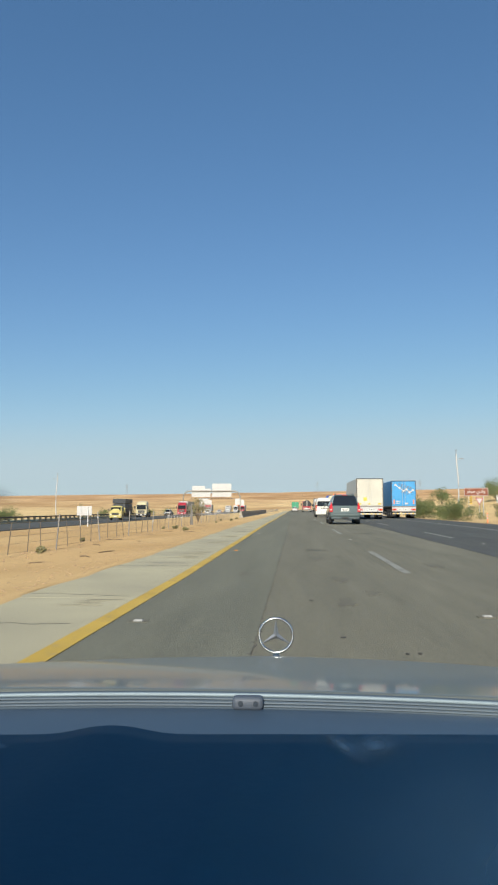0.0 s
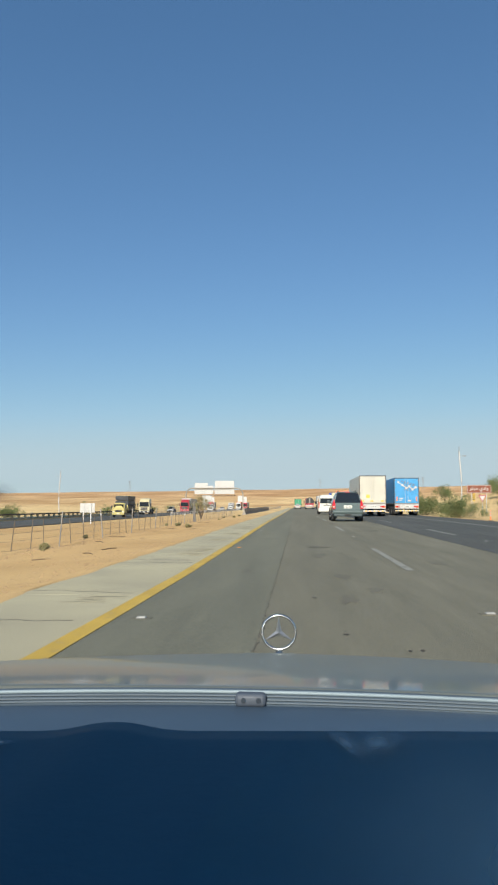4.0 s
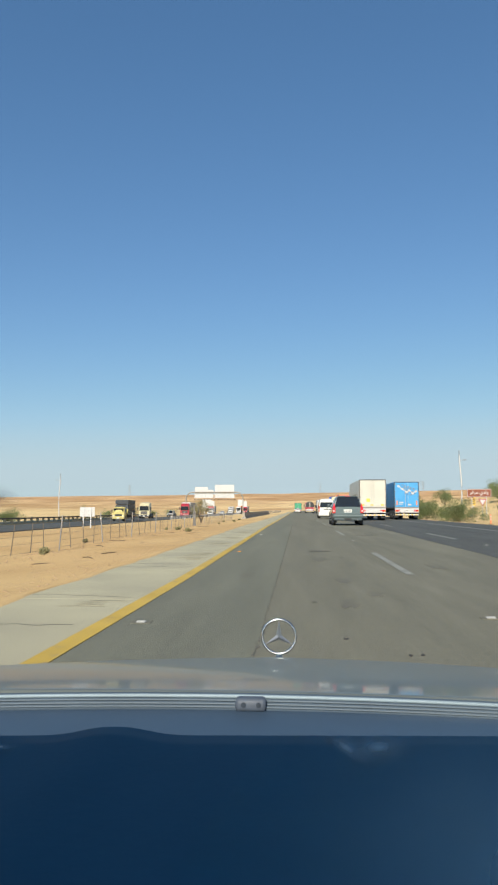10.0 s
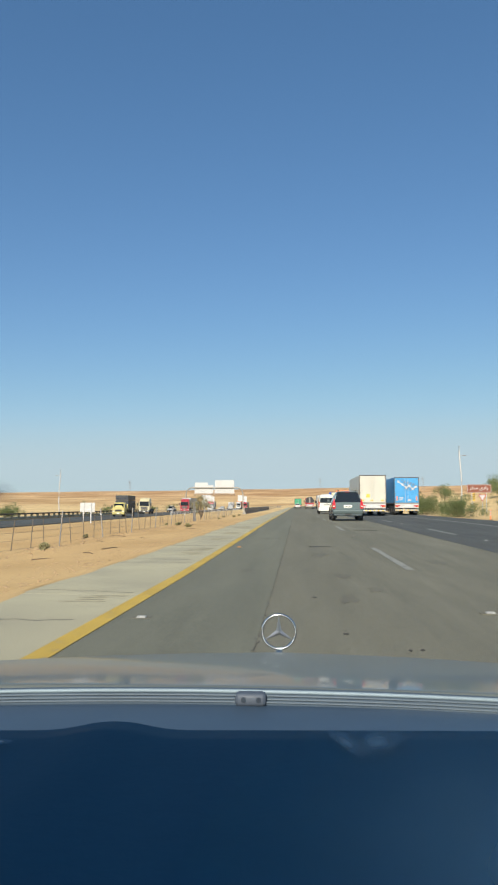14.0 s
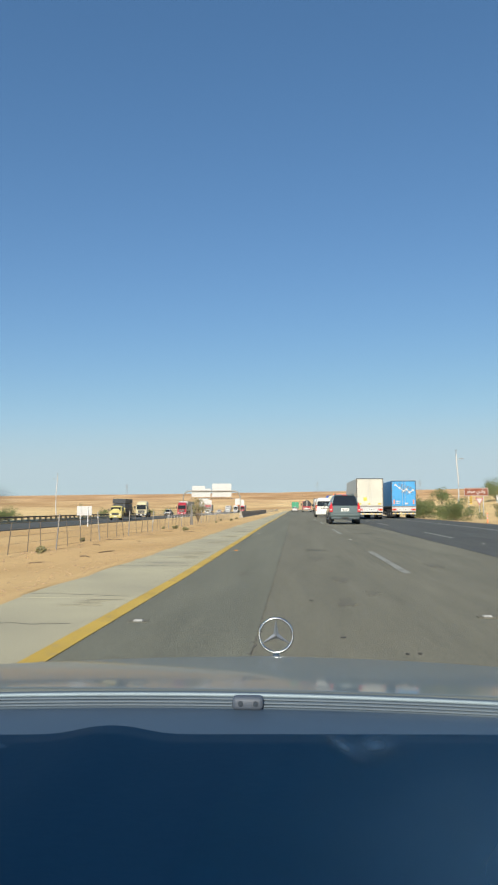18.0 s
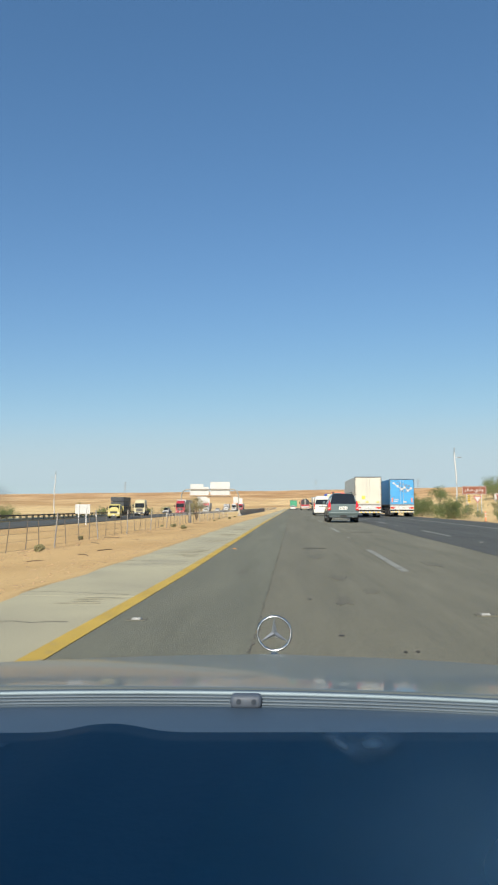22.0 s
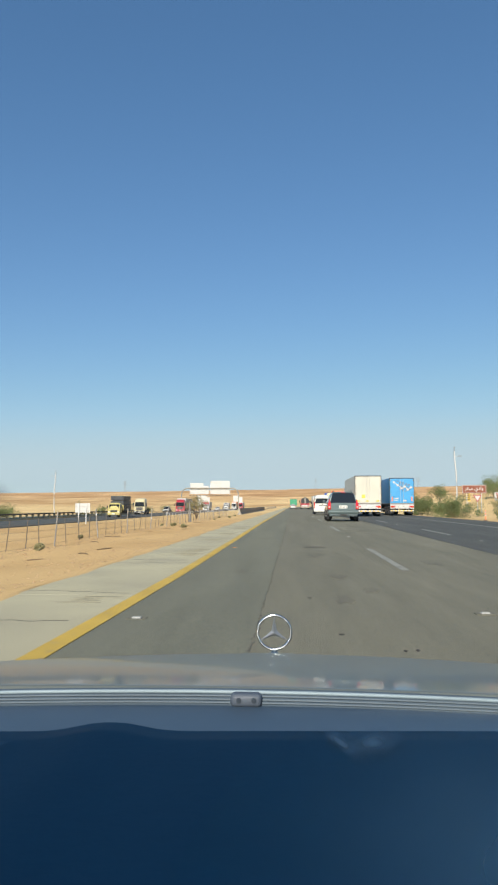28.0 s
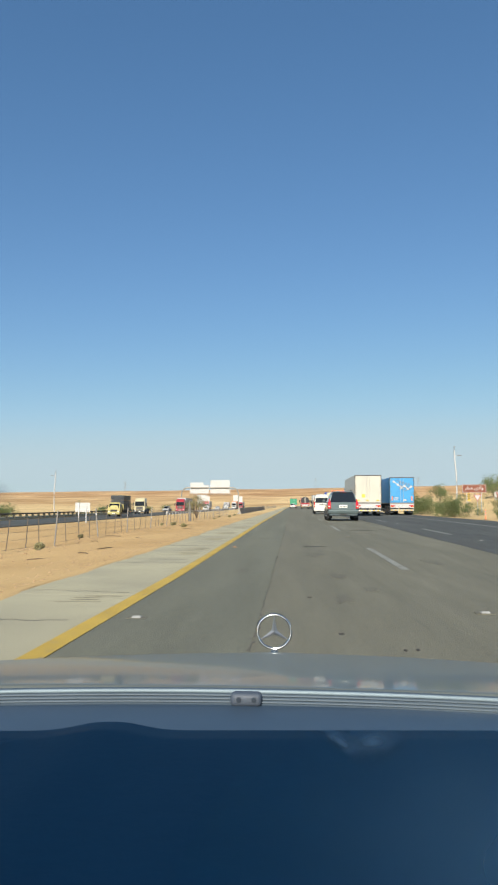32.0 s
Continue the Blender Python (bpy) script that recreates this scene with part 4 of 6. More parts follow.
def suv(m):
    car = thing("suv", "grey-green sport utility vehicle with a dark tinted rear window", "car", "", m)
    body = loft([hull_section(y, wb, ws, wt, z0, zs, zt) for y, wb, ws, wt, z0, zs, zt in (
        (0.0, 0.93, 0.95, 0.93, 0.50, 0.72, 1.10), (0.06, 0.98, 1.0, 0.965, 0.44, 0.72, 1.16), (0.5, 0.99, 1.005, 0.97, 0.36, 0.75, 1.18), (1.8, 0.99, 1.005, 0.97, 0.34, 0.75, 1.18),
        (3.6, 0.99, 1.005, 0.96, 0.34, 0.75, 1.17), (3.9, 0.99, 1.0, 0.93, 0.36, 0.78, 1.14), (4.8, 0.97, 0.98, 0.88, 0.40, 0.76, 1.06), (5.08, 0.88, 0.90, 0.80, 0.46, 0.72, 0.96))])
    part("body", body, "suv_paint", car)
    part("cabin", loft([hull_section(y, 0.965, 0.905, wt, 1.12, 1.3, zt, lean) for y, wt, zt, lean in ((-0.06, 0.66, 1.82, 0.20), (0.06, 0.675, 1.90, 0.20), (0.9, 0.69, 1.94, 0), (2.6, 0.69, 1.94, 0), (3.0, 0.66, 1.91, 0), (3.75, 0.66, 1.2, 0))]), "suv_paint", car)
    part("tailgate", quad((-0.80, -0.035, 0.70), (0.80, -0.035, 0.70), (0.80, 0.01, 1.20), (-0.80, 0.01, 1.20), -0.05), "suv_paint", car)
    part("rear_window", quad((-0.85, 0.13, 1.20), (0.85, 0.13, 1.20), (0.665, 0.27, 1.83), (-0.665, 0.27, 1.83), -0.06), "tint_glass", car)
    part("spoiler", bx(-0.64, 0.64, 0.20, 0.48, 1.85, 1.925, 0.03), "suv_paint", car)
    part("brake_light", bx(-0.16, 0.16, 0.19, 0.21, 1.87, 1.895, 0.005), "red_lamp", car)
    part("bumper", bx(-0.99, 0.99, -0.13, 0.25, 0.46, 0.70, 0.06), "suv_paint", car)
    part("lower_bumper", bx(-0.92, 0.92, -0.09, 0.25, 0.32, 0.48, 0.04), "suv_dark", car)
    part("tow_hitch", bx(-0.22, 0.22, -0.11, 0.0, 0.36, 0.46, 0.02), "black", car)
    part("wiper", rod((-0.05, 0.115, 1.25), (0.42, 0.125, 1.29), 0.012, 6), "black", car)
    part("badge", rod((0.0, -0.03, 1.02), (0.0, -0.055, 1.02), 0.05, 16), "chrome", car)
    part("badge", rod((-0.62, -0.04, 0.86), (-0.62, -0.06, 0.86), 0.06, 16), "white", car)
    recess = part("plate_recess", bx(-0.34, 0.34, -0.05, -0.03, 0.80, 1.05, 0.01), "chrome", car)
    plate(car, 0, -0.06, 0.93, 0.52, 0.2)
    for s in (-1, 1):
        lamp_ob = part("tail_light", loft([[(s * (0.80 + dx), -0.06 + dy, z), (s * (0.985 - 1.4 * dx), -0.03 + dy, z), (s * (1.01 - 1.6 * dx), 0.12 + dy, z), (s * 0.82, 0.12 + dy, z)] for z, dy, dx in ((0.80, 0, 0), (0.95, 0, 0), (1.15, 0.02, 0), (1.30, 0.12, 0.04), (1.42, 0.19, 0.055))]), "red_lamp", car)
        part("reversing_lamp", bx(s * 0.91 - 0.05, s * 0.91 + 0.05, -0.068, -0.03, 0.90, 0.97, 0.01), "clear_lamp", lamp_ob)
        part("roof_rail", pipe([(s * 0.56, 0.35, 1.90), (s * 0.56, 0.45, 1.985), (s * 0.56, 2.3, 1.985), (s * 0.56, 2.45, 1.90)], 0.022, 6), "black", car)
        mirror = part("door_mirror", bx(s * 1.10 - 0.10, s * 1.10 + 0.10, 3.28, 3.42, 1.18, 1.40, 0.05), "suv_dark", car)
        part("mirror_arm", bx(s * 0.97 - 0.06, s * 0.97 + 0.06, 3.3, 3.38, 1.16, 1.22, 0.02), "suv_dark", mirror)
        part("running_board", bx(s * 0.98 - 0.06, s * 0.98 + 0.06, 1.3, 3.4, 0.28, 0.36, 0.02), "suv_dark", car)
        part("exhaust" if s > 0 else "tow_eye", rod((s * 0.62, -0.12, 0.36), (s * 0.62, 0.2, 0.36), 0.04, 10), "chrome" if s > 0 else "black", car)
        part("mud_flap", bx(s * 0.84 - 0.14, s * 0.84 + 0.14, 0.5, 0.53, 0.16, 0.42, 0.01), "black", car)
        for y in (0.98, 4.1):
            part("wheel_arch", rod((s * 0.80, y, 0.42), (s * 1.012, y, 0.42), 0.47, 24), "black", car)
            wheel(car, s * 0.90, y, 0.40, 0.27, 0.66)
        for y in (1.9, 2.9):
            part("door_handle", bx(s * 1.01 - 0.02, s * 1.01 + 0.02, y, y + 0.2, 1.0, 1.04, 0.01), "chrome", car)
    side_panes(car, [((0.36, 0.945, 1.24), (1.30, 0.945, 1.24), (1.30, 0.748, 1.75), (0.44, 0.745, 1.75)), ((1.38, 0.945, 1.24), (2.3, 0.945, 1.24), (2.3, 0.748, 1.75), (1.38, 0.748, 1.75)), ((2.38, 0.945, 1.24), (3.35, 0.94, 1.24), (2.95, 0.752, 1.71), (2.38, 0.748, 1.75))])
    return car


def van(m):
    car = thing("minibus", "white high-roof minibus with a black tailgate window", "van", "", m)
    part("body", loft([hull_section(y, wb, ws, wt, z0, zs, zt, lean) for y, wb, ws, wt, z0, zs, zt, lean in (
        (0.0, 0.90, 0.92, 0.70, 0.52, 1.10, 2.18, 0.03), (0.10, 0.95, 0.965, 0.74, 0.36, 1.10, 2.26, 0.03), (0.6, 0.965, 0.975, 0.76, 0.30, 1.1, 2.30, 0), (4.2, 0.965, 0.975, 0.76, 0.28, 1.1, 2.29, 0), (4.6, 0.96, 0.97, 0.72, 0.28, 1.08, 2.14, 0), (5.3, 0.94, 0.95, 0.66, 0.30, 1.0, 1.36, 0), (5.8, 0.84, 0.86, 0.56, 0.36, 0.8, 1.0, 0))]), "van_white", car)
    gate = part("tailgate", quad((-0.80, -0.02, 0.62), (0.80, -0.02, 0.62), (0.80, 0.005, 1.28), (-0.80, 0.005, 1.28), -0.05), "van_white", car)
    part("rear_window", quad((-0.81, 0.0, 1.30), (0.81, 0.0, 1.30), (0.72, 0.04, 1.88), (-0.72, 0.04, 1.88), -0.05), "tint_glass", car)
    part("sticker", bx(0.12, 0.28, -0.015, 0.0, 1.34, 1.46, 0.004), "lime", car)
    part("sticker", bx(-0.68, -0.52, -0.012, 0.0, 1.36, 1.44, 0.004), "white", car)
    part("garnish", bx(-0.38, 0.48, -0.07, -0.02, 1.02, 1.10, 0.02), "black", gate)
    part("badge", rod((0.05, -0.02, 1.17), (0.05, -0.05, 1.17), 0.06, 16), "chrome", gate)
    plate(car, 0.08, -0.035, 0.90, 0.34, 0.18)
    part("bumper", bx(-0.95, 0.95, -0.10, 0.2, 0.32, 0.60, 0.06), "van_white", car)
    part("under_tray", bx(-0.8, 0.8, 0.0, 0.5, 0.22, 0.36, 0.04), "black", car)
    for s in (-1, 1):
        lamp_ob = part("tail_light", loft([[(s * 0.83, -0.03, z), (s * 0.95, 0.0, z), (s * 0.978, 0.12, z), (s * 0.86, 0.12, z)] for z in (0.78, 1.0, 1.2, 1.42)]), "red_lamp", car)
        part("reversing_lamp", bx(s * 0.90 - 0.05, s * 0.90 + 0.05, -0.035, 0.0, 0.92, 1.03, 0.01), "clear_lamp", lamp_ob)
        mirror = part("door_mirror", bx(s * 1.13 - 0.10, s * 1.13 + 0.10, 4.55, 4.7, 1.25, 1.56, 0.05), "black", car)
        part("mirror_arm", bx(s * 1.0 - 0.06, s * 1.0 + 0.06, 4.6, 4.66, 1.22, 1.28, 0.01), "black", mirror)
        for y in (0.95, 4.75):
            part("wheel_arch", rod((s * 0.78, y, 0.36), (s * 0.978, y, 0.36), 0.40, 24), "black", car)
            wheel(car, s * 0.87, y, 0.34, 0.24)
    side_panes(car, [((0.3, 0.955, 1.28), (2.0, 0.955, 1.28), (2.0, 0.86, 1.85), (0.32, 0.86, 1.85)), ((2.08, 0.955, 1.28), (3.7, 0.955, 1.28), (3.7, 0.86, 1.85), (2.08, 0.86, 1.85)), ((3.8, 0.955, 1.22), (4.75, 0.94, 1.22), (4.45, 0.83, 1.82), (3.8, 0.86, 1.85))])
    part("windscreen", quad((-0.78, 5.36, 1.36), (0.78, 5.36, 1.36), (0.66, 4.66, 2.1), (-0.66, 4.66, 2.1), 0.02), "tint_glass", car)
    return car


def tractor(root, y, paint, roof=3.55, trim=None):
    """The cab of an articulated lorry, its back wall at y, as parts of root."""
    nose = y + 2.25
    cab = part("cab", loft([hull_section(yy, 1.20, 1.22, wt, z0, 1.9, zt, 0.0, 0.12) for yy, wt, z0, zt in ((y, 1.12, 0.95, roof), (y + 0.5, 1.13, 0.60, roof + 0.05), (y + 1.5, 1.12, 0.55, roof - 0.05), (y + 2.0, 1.10, 0.45, roof - 0.42), (nose, 1.06, 0.40, roof - 0.80))]), paint, root)
    part("windscreen", quad((-1.08, nose + 0.03, 1.74), (1.08, nose + 0.03, 1.74), (1.0, nose + 0.015, roof - 0.88), (-1.0, nose + 0.015, roof - 0.88), -0.05), "tint_glass", root)
    part("sun_visor", bx(-1.02, 1.02, nose - 0.15, nose + 0.14, roof - 0.88, roof - 0.76, 0.02), trim or "black", root)
    part("front_bumper", bx(-1.22, 1.22, nose - 0.35, nose + 0.10, 0.32, 0.85, 0.06), trim or paint, root)
    grille = part("grille", bx(-0.75, 0.75, nose - 0.05, nose + 0.05, 0.95, 1.6, 0.03), "black", root)
    for k in range(4):
        part("grille_bar", bx(-0.72, 0.72, nose + 0.05, nose + 0.07, 1.02 + 0.15 * k, 1.07 + 0.15 * k, 0.01), "steel", grille)
    plate(root, 0, nose + 0.12, 0.55)
    part("fifth_wheel_frame", bx(-0.45, 0.45, y - 2.2, nose - 0.4, 0.62, 0.92, 0.03), "chassis", root)
    for s in (-1, 1):
        part("headlight", bx(s * 0.92 - 0.18, s * 0.92 + 0.18, nose - 0.1, nose + 0.12, 0.58, 0.78, 0.03), "clear_lamp", root)
        mirror = part("door_mirror", bx(s * 1.47 - 0.12, s * 1.47 + 0.12, nose - 0.25, nose - 0.05, 1.75, 2.5, 0.05), "black", root)
        part("mirror_arm", pipe([(s * 1.15, nose - 0.15, 2.55), (s * 1.47, nose - 0.15, 2.5)], 0.02, 6), "black", mirror)
        side = [(s * 1.225, y + 1.0, 1.85), (s * 1.215, nose - 0.25, 1.85), (s * 1.17, nose - 0.40, roof - 0.95), (s * 1.17, y + 1.0, roof - 0.9)]
        part("side_window", quad(*(side if s > 0 else side[::-1]), 0.02), "tint_glass", root)
        part("step", bx(s * 1.1 - 0.12, s * 1.1 + 0.12, y + 0.2, y + 0.75, 0.40, 0.95, 0.03), "yellow_paint" if paint == "white" else "chassis", root)
        part("fuel_tank", rod((s * 0.98, y - 1.2, 0.66), (s * 0.98, y + 0.1, 0.66), 0.28, 14), "steel", root)
        for yy in (y + 1.25, y - 1.75):
            part("mudguard", rod((s * 0.88, yy, 0.60), (s * 1.23, yy, 0.60), 0.60, 20), "black", root)
            wheel(root, s * 1.05, yy, 0.50, 0.36)
    return cab


def trailer(root, length, axles=3, flap=True, deck=1.2):
    """Chassis, axles, rear beam, lamps and plate of a trailer."""
    part("chassis", bx(-0.55, 0.55, 0.1, length, 0.85, deck - 0.02, 0.02), "chassis", root)
    part("rear_beam", bx(-1.22, 1.22, 0.0, 0.14, 0.72, deck - 0.04, 0.02), "white", root)
    under = part("underrun_bar", bx(-1.20, 1.20, -0.04, 0.08, 0.44, 0.58, 0.02), "white", root)
    for k in range(6):
        part("stripe", bx(-1.16 + 0.40 * k, -0.98 + 0.40 * k, -0.046, -0.03, 0.46, 0.56, 0), "yellow_paint", under)
    plate(root, 0.05, -0.02, 0.94, 0.5, 0.14)
    for s in (-1, 1):
        lamp_ob = part("tail_light", bx(s * 0.95 - 0.24, s * 0.95 + 0.24, -0.03, 0.02, 0.82, 1.02, 0.02), "red_lamp", root)
        part("indicator", bx(s * 1.10 - 0.07, s * 1.10 + 0.07, -0.04, -0.02, 0.84, 0.92, 0.01), "amber_lamp", lamp_ob)
        part("reversing_lamp", bx(s * 0.80 - 0.07, s * 0.80 + 0.07, -0.04, -0.02, 0.84, 0.92, 0.01), "clear_lamp", lamp_ob)
        part("hanger", bx(s * 0.7 - 0.04, s * 0.7 + 0.04, 0.0, 0.06, 0.5, 0.8, 0.01), "chassis", root)
        if flap:
            part("mud_flap", bx(s * 1.0 - 0.2, s * 1.0 + 0.2, 0.62, 0.65, 0.2, 0.78, 0.01), "black", root)
        for k in range(axles):
            wheel(root, s * 1.05, 1.35 + 1.32 * k, 0.50, 0.40)
        part("side_guard", bx(s * 1.2 - 0.02, s * 1.2 + 0.02, 1.35 + 1.32 * axles, length - 3.4, 0.55, 0.68, 0.01), "steel", root)
        part("landing_leg", bx(s * 0.6 - 0.06, s * 0.6 + 0.06, length - 3.2, length - 3.05, 0.25, 0.9, 0.01), "chassis", root)
    for k in range(axles):
        part("axle", rod((-0.9, 1.35 + 1.32 * k, 0.5), (0.9, 1.35 + 1.32 * k, 0.5), 0.07, 8), "chassis", root)


def ribbed_box(root, length, z0, z1, paint, ribs=12):
    """A cargo box with rear door leaves, hinges, corner posts and roof rail."""
    box = part("cargo_box", bx(-1.24, 1.24, 0.05, length, z0, z1, 0.03), paint, root)
    for s in (-1, 1):
        leaf = part("rear_door", bx(s * 0.61 - 0.585, s * 0.61 + 0.585, 0.01, 0.06, z0 + 0.06, z1 - 0.08, 0.012), paint, root)
        for k in range(4):
            z = z0 + 0.25 + (z1 - z0 - 0.5) * k / 3
            part("hinge", bx(s * 1.17 - 0.06, s * 1.17 + 0.06, -0.01, 0.03, z - 0.04, z + 0.04, 0.008), "steel", leaf)
        part("lock_rod", rod((s * 0.14, -0.015, z0 + 0.06), (s * 0.14, -0.015, z1 - 0.08), 0.016, 6), "galv", leaf)
        part("corner_post", bx(s * 1.245 - 0.025, s * 1.245 + 0.025, 0.0, 0.12, z0, z1, 0.01), "chassis", box)
        for k in range(ribs):
            y = 0.5 + (length - 1.0) * k / (ribs - 1)
            part("rib", bx(s * 1.238 - 0.005, s * 1.238 + 0.005, y - 0.02, y + 0.02, z0 + 0.05, z1 - 0.05, 0), paint, box)
    part("roof_rail", bx(-1.26, 1.26, 0.0, 0.10, z1 - 0.07, z1 + 0.01, 0.012), "chassis", box)
    part("lower_sill", bx(-1.25, 1.25, 0.0, length, z0 - 0.08, z0 + 0.03, 0.012), "steel", box)
    return box


def box_lorry(m, paint, cab, label, length=13.4, top=3.9, marks=None):
    lorry = thing("box_lorry", label, "lorry", "lorries on the road", m)
    trailer(lorry, length)
    ribbed_box(lorry, length, 1.25, top, paint, 2 if paint == "box_white" else 12)
    tractor(lorry, length - 0.6 + 0.9, cab)
    if marks:
        marks(lorry)
    return lorry


def yellow_sticker(lorry):
    part("sticker", bx(-0.62, -0.28, -0.004, 0.012, 1.75, 2.09, 0.004), "yellow_paint", lorry)
    for x in (-0.95, -0.1, 0.9):
        part("sticker", bx(x - 0.13, x + 0.13, -0.004, 0.012, 1.40, 1.55, 0.004), "yellow_paint", lorry)


def green_marks(lorry):
    for k in range(4):
        x = -0.35 + 0.22 * k
        part("print_mark", loft([[(x, 0.0, 3.05), (x + 0.2, 0.0, 3.05), (x + 0.3, 0.0, 3.4), (x + 0.1, 0.0, 3.4)], [(x, 0.012, 3.05), (x + 0.2, 0.012, 3.05), (x + 0.3, 0.012, 3.4), (x + 0.1, 0.012, 3.4)]]), "lime", lorry)
    part("print_mark", bx(-1.15, 1.15, -0.02, -0.002, 1.08, 1.22, 0.004), "yellow_paint", lorry)


def curtain_marks(lorry):
    """Dark dots and a white zigzag printed on the doors, orange markers, and pale bars for lettering."""
    for j in range(5):
        for i in range(5 - j // 2):
            x, z = -0.42 + 0.29 * i + 0.14 * (j % 2) + 0.06 * j, 3.56 - 0.21 * j - 0.085 * i
            own = rod((x, -0.004, z), (x, 0.012, z), 0.115, 14)
            bmesh.ops.scale(own, vec=(1, 1, 0.62), space=Matrix.Translation((0, 0, -z)), verts=own.verts)
            part("print_dot", own, "slate_blue", lorry)
    nodes = ((-0.83, 3.46), (-0.42, 3.15), (-0.03, 2.84), (0.28, 3.02), (0.61, 2.70), (0.93, 2.92))
    for (xa, za), (xb, zb) in zip(nodes, nodes[1:]):
        part("print_line", quad((xa, -0.010, za - 0.05), (xb, -0.010, zb - 0.05), (xb, -0.010, zb + 0.05), (xa, -0.010, za + 0.05), -0.006), "white", lorry)
    for x, z in nodes:
        part("print_dot", rod((x, -0.014, z), (x, 0.0, z), 0.12, 14), "white", lorry)
    for s in (-1, 1):
        part("marker_strip", bx(s * 1.0 - 0.07, s * 1.0 + 0.07, -0.006, 0.012, 1.50, 1.95, 0.004), "orange", lorry)
    for x0, x1, z0, z1 in ((-0.78, -0.35, 1.72, 1.82), (-0.80, -0.45, 1.54, 1.62), (0.10, 0.45, 1.46, 1.62)):
        part("print_bar", bx(x0, x1, -0.004, 0.012, z0, z1, 0.003), "white", lorry)
    for y0, y1, z0, z1 in ((7.8, 8.6, 2.6, 3.1), (8.8, 9.6, 2.6, 3.1), (10.0, 10.9, 2.6, 3.1), (11.1, 12.0, 2.6, 3.1), (8.4, 12.0, 2.25, 2.35)):
        part("print_mark", bx(-1.262, -1.25, y0, y1, z0, z1, 0.004), "grey_box", lorry)


def flatbed_lorry(m, cab, label, load=False):
    lorry = thing("flatbed_lorry", label, "lorry", "lorries on the road", m)
    length = 12.4
    trailer(lorry, length, 3, True, 1.3)
    part("deck", bx(-1.24, 1.24, 0.0, length, 1.30, 1.44, 0.015), "yellow_paint" if load else "wood", lorry)
    for k in range(14):
        for s in (-1, 1):
            part("stake_pocket", bx(s * 1.25 - 0.02, s * 1.25 + 0.02, 0.3 + 0.88 * k, 0.42 + 0.88 * k, 1.28, 1.45, 0), "steel", lorry)
    if not load:
        head = part("headboard", bx(-1.24, 1.24, length - 0.16, length, 1.44, 3.35, 0.02), "orange", lorry, "orange steel headboard")
        for k in range(4):
            part("headboard_rib", bx(-1.1 + 0.73 * k - 0.03, -1.1 + 0.73 * k + 0.03, length - 0.19, length - 0.15, 1.46, 3.15, 0.01), "orange", head)
        for s in (-1, 1):
            part("lamp_box", bx(s * 0.86 - 0.3, s * 0.86 + 0.3, -0.06, 0.0, 0.80, 1.22, 0.02), "white", lorry)
    tractor(lorry, length + 0.3, cab, 3.5 if load else 3.2)
    return lorry


def carton_load(lorry_m, label):
    """Wrapped cartons on a flatbed, in rows of their own, under a white sheet."""
    load = thing("carton_stack", label, "cargo", "", lorry_m)
    for i in range(2):
        for k in range(5):
            for j in range(2):
                y = 0.15 + 1.02 * j
                part("carton", bx(-1.15 + 1.15 * i, -0.03 + 1.15 * i, y, y + 1.0, 1.46 + 0.36 * k, 1.80 + 0.36 * k, 0.02), "pink" if (i, k) == (1, 2) else "carton", load)
    sheet_top = bmesh.new()
    n, rows = 14, []
    for j in range(n):
        y = 0.35 + (2.6 * j / (n - 1))
        fall = max(0, j - 9) * 0.22
        rows.append([sheet_top.verts.new((-1.22 + 2.44 * i / (n - 1), y, 3.30 + 0.10 * math.sin(i * 0.9 + j) * 0.6 - fall - (0.35 * (abs(i - 6.5) / 6.5) ** 6))) for i in range(n)])
    for a, b in zip(rows, rows[1:]):
        for i in range(n - 1):
            sheet_top.faces.new((a[i], a[i + 1], b[i + 1], b[i]))
    bmesh.ops.solidify(sheet_top, geom=sheet_top.faces[:], thickness=0.03)
    part("cover_sheet", sheet_top, "tarp", load, "creased white cover sheet", True)
    for s in (-1, 1):
        part("strap", pipe([(s * 1.2, 1.2, 1.46), (s * 1.24, 1.2, 3.1)], 0.02, 5), "black", load)
    for k, (y, h) in enumerate(((4.2, 1.0), (6.0, 1.2), (8.0, 0.9))):
        part("bundle", loft([[(-w, y + d, z), (w, y + d, z), (w, y + d + 1.3, z), (-w, y + d + 1.3, z)] for w, d, z in ((1.1, 0, 1.46), (1.12, 0, 1.46 + h * 0.6), (0.9, 0.15, 1.46 + h), (0.4, 0.4, 1.5 + h))]), "tarp", load)
    return load


def tanker(m, label, tank="black", paint="red"):
    lorry = thing("tanker_lorry", label, "lorry", "lorries on the road", m)
    trailer(lorry, 9.5)
    part("tank", rod((0, 0.1, 2.2), (0, 9.0, 2.2), 1.12, 28), tank, lorry)
    part("tank_cradle", bx(-1.22, 1.22, 0.0, 9.2, 1.2, 1.62, 0.03), paint if paint == "red" else "steel", lorry)
    for y in (0.3, 3.0, 6.0, 8.8):
        part("tank_band", rod((0, y, 2.2), (0, y + 0.08, 2.2), 1.14, 28), "steel", lorry)
    part("ladder", bx(-0.2, 0.2, 0.02, 0.08, 1.3, 3.2, 0.01), "steel", lorry)
    tractor(lorry, 9.9, paint, 3.1 if paint == "red" else 3.6)
    return lorry


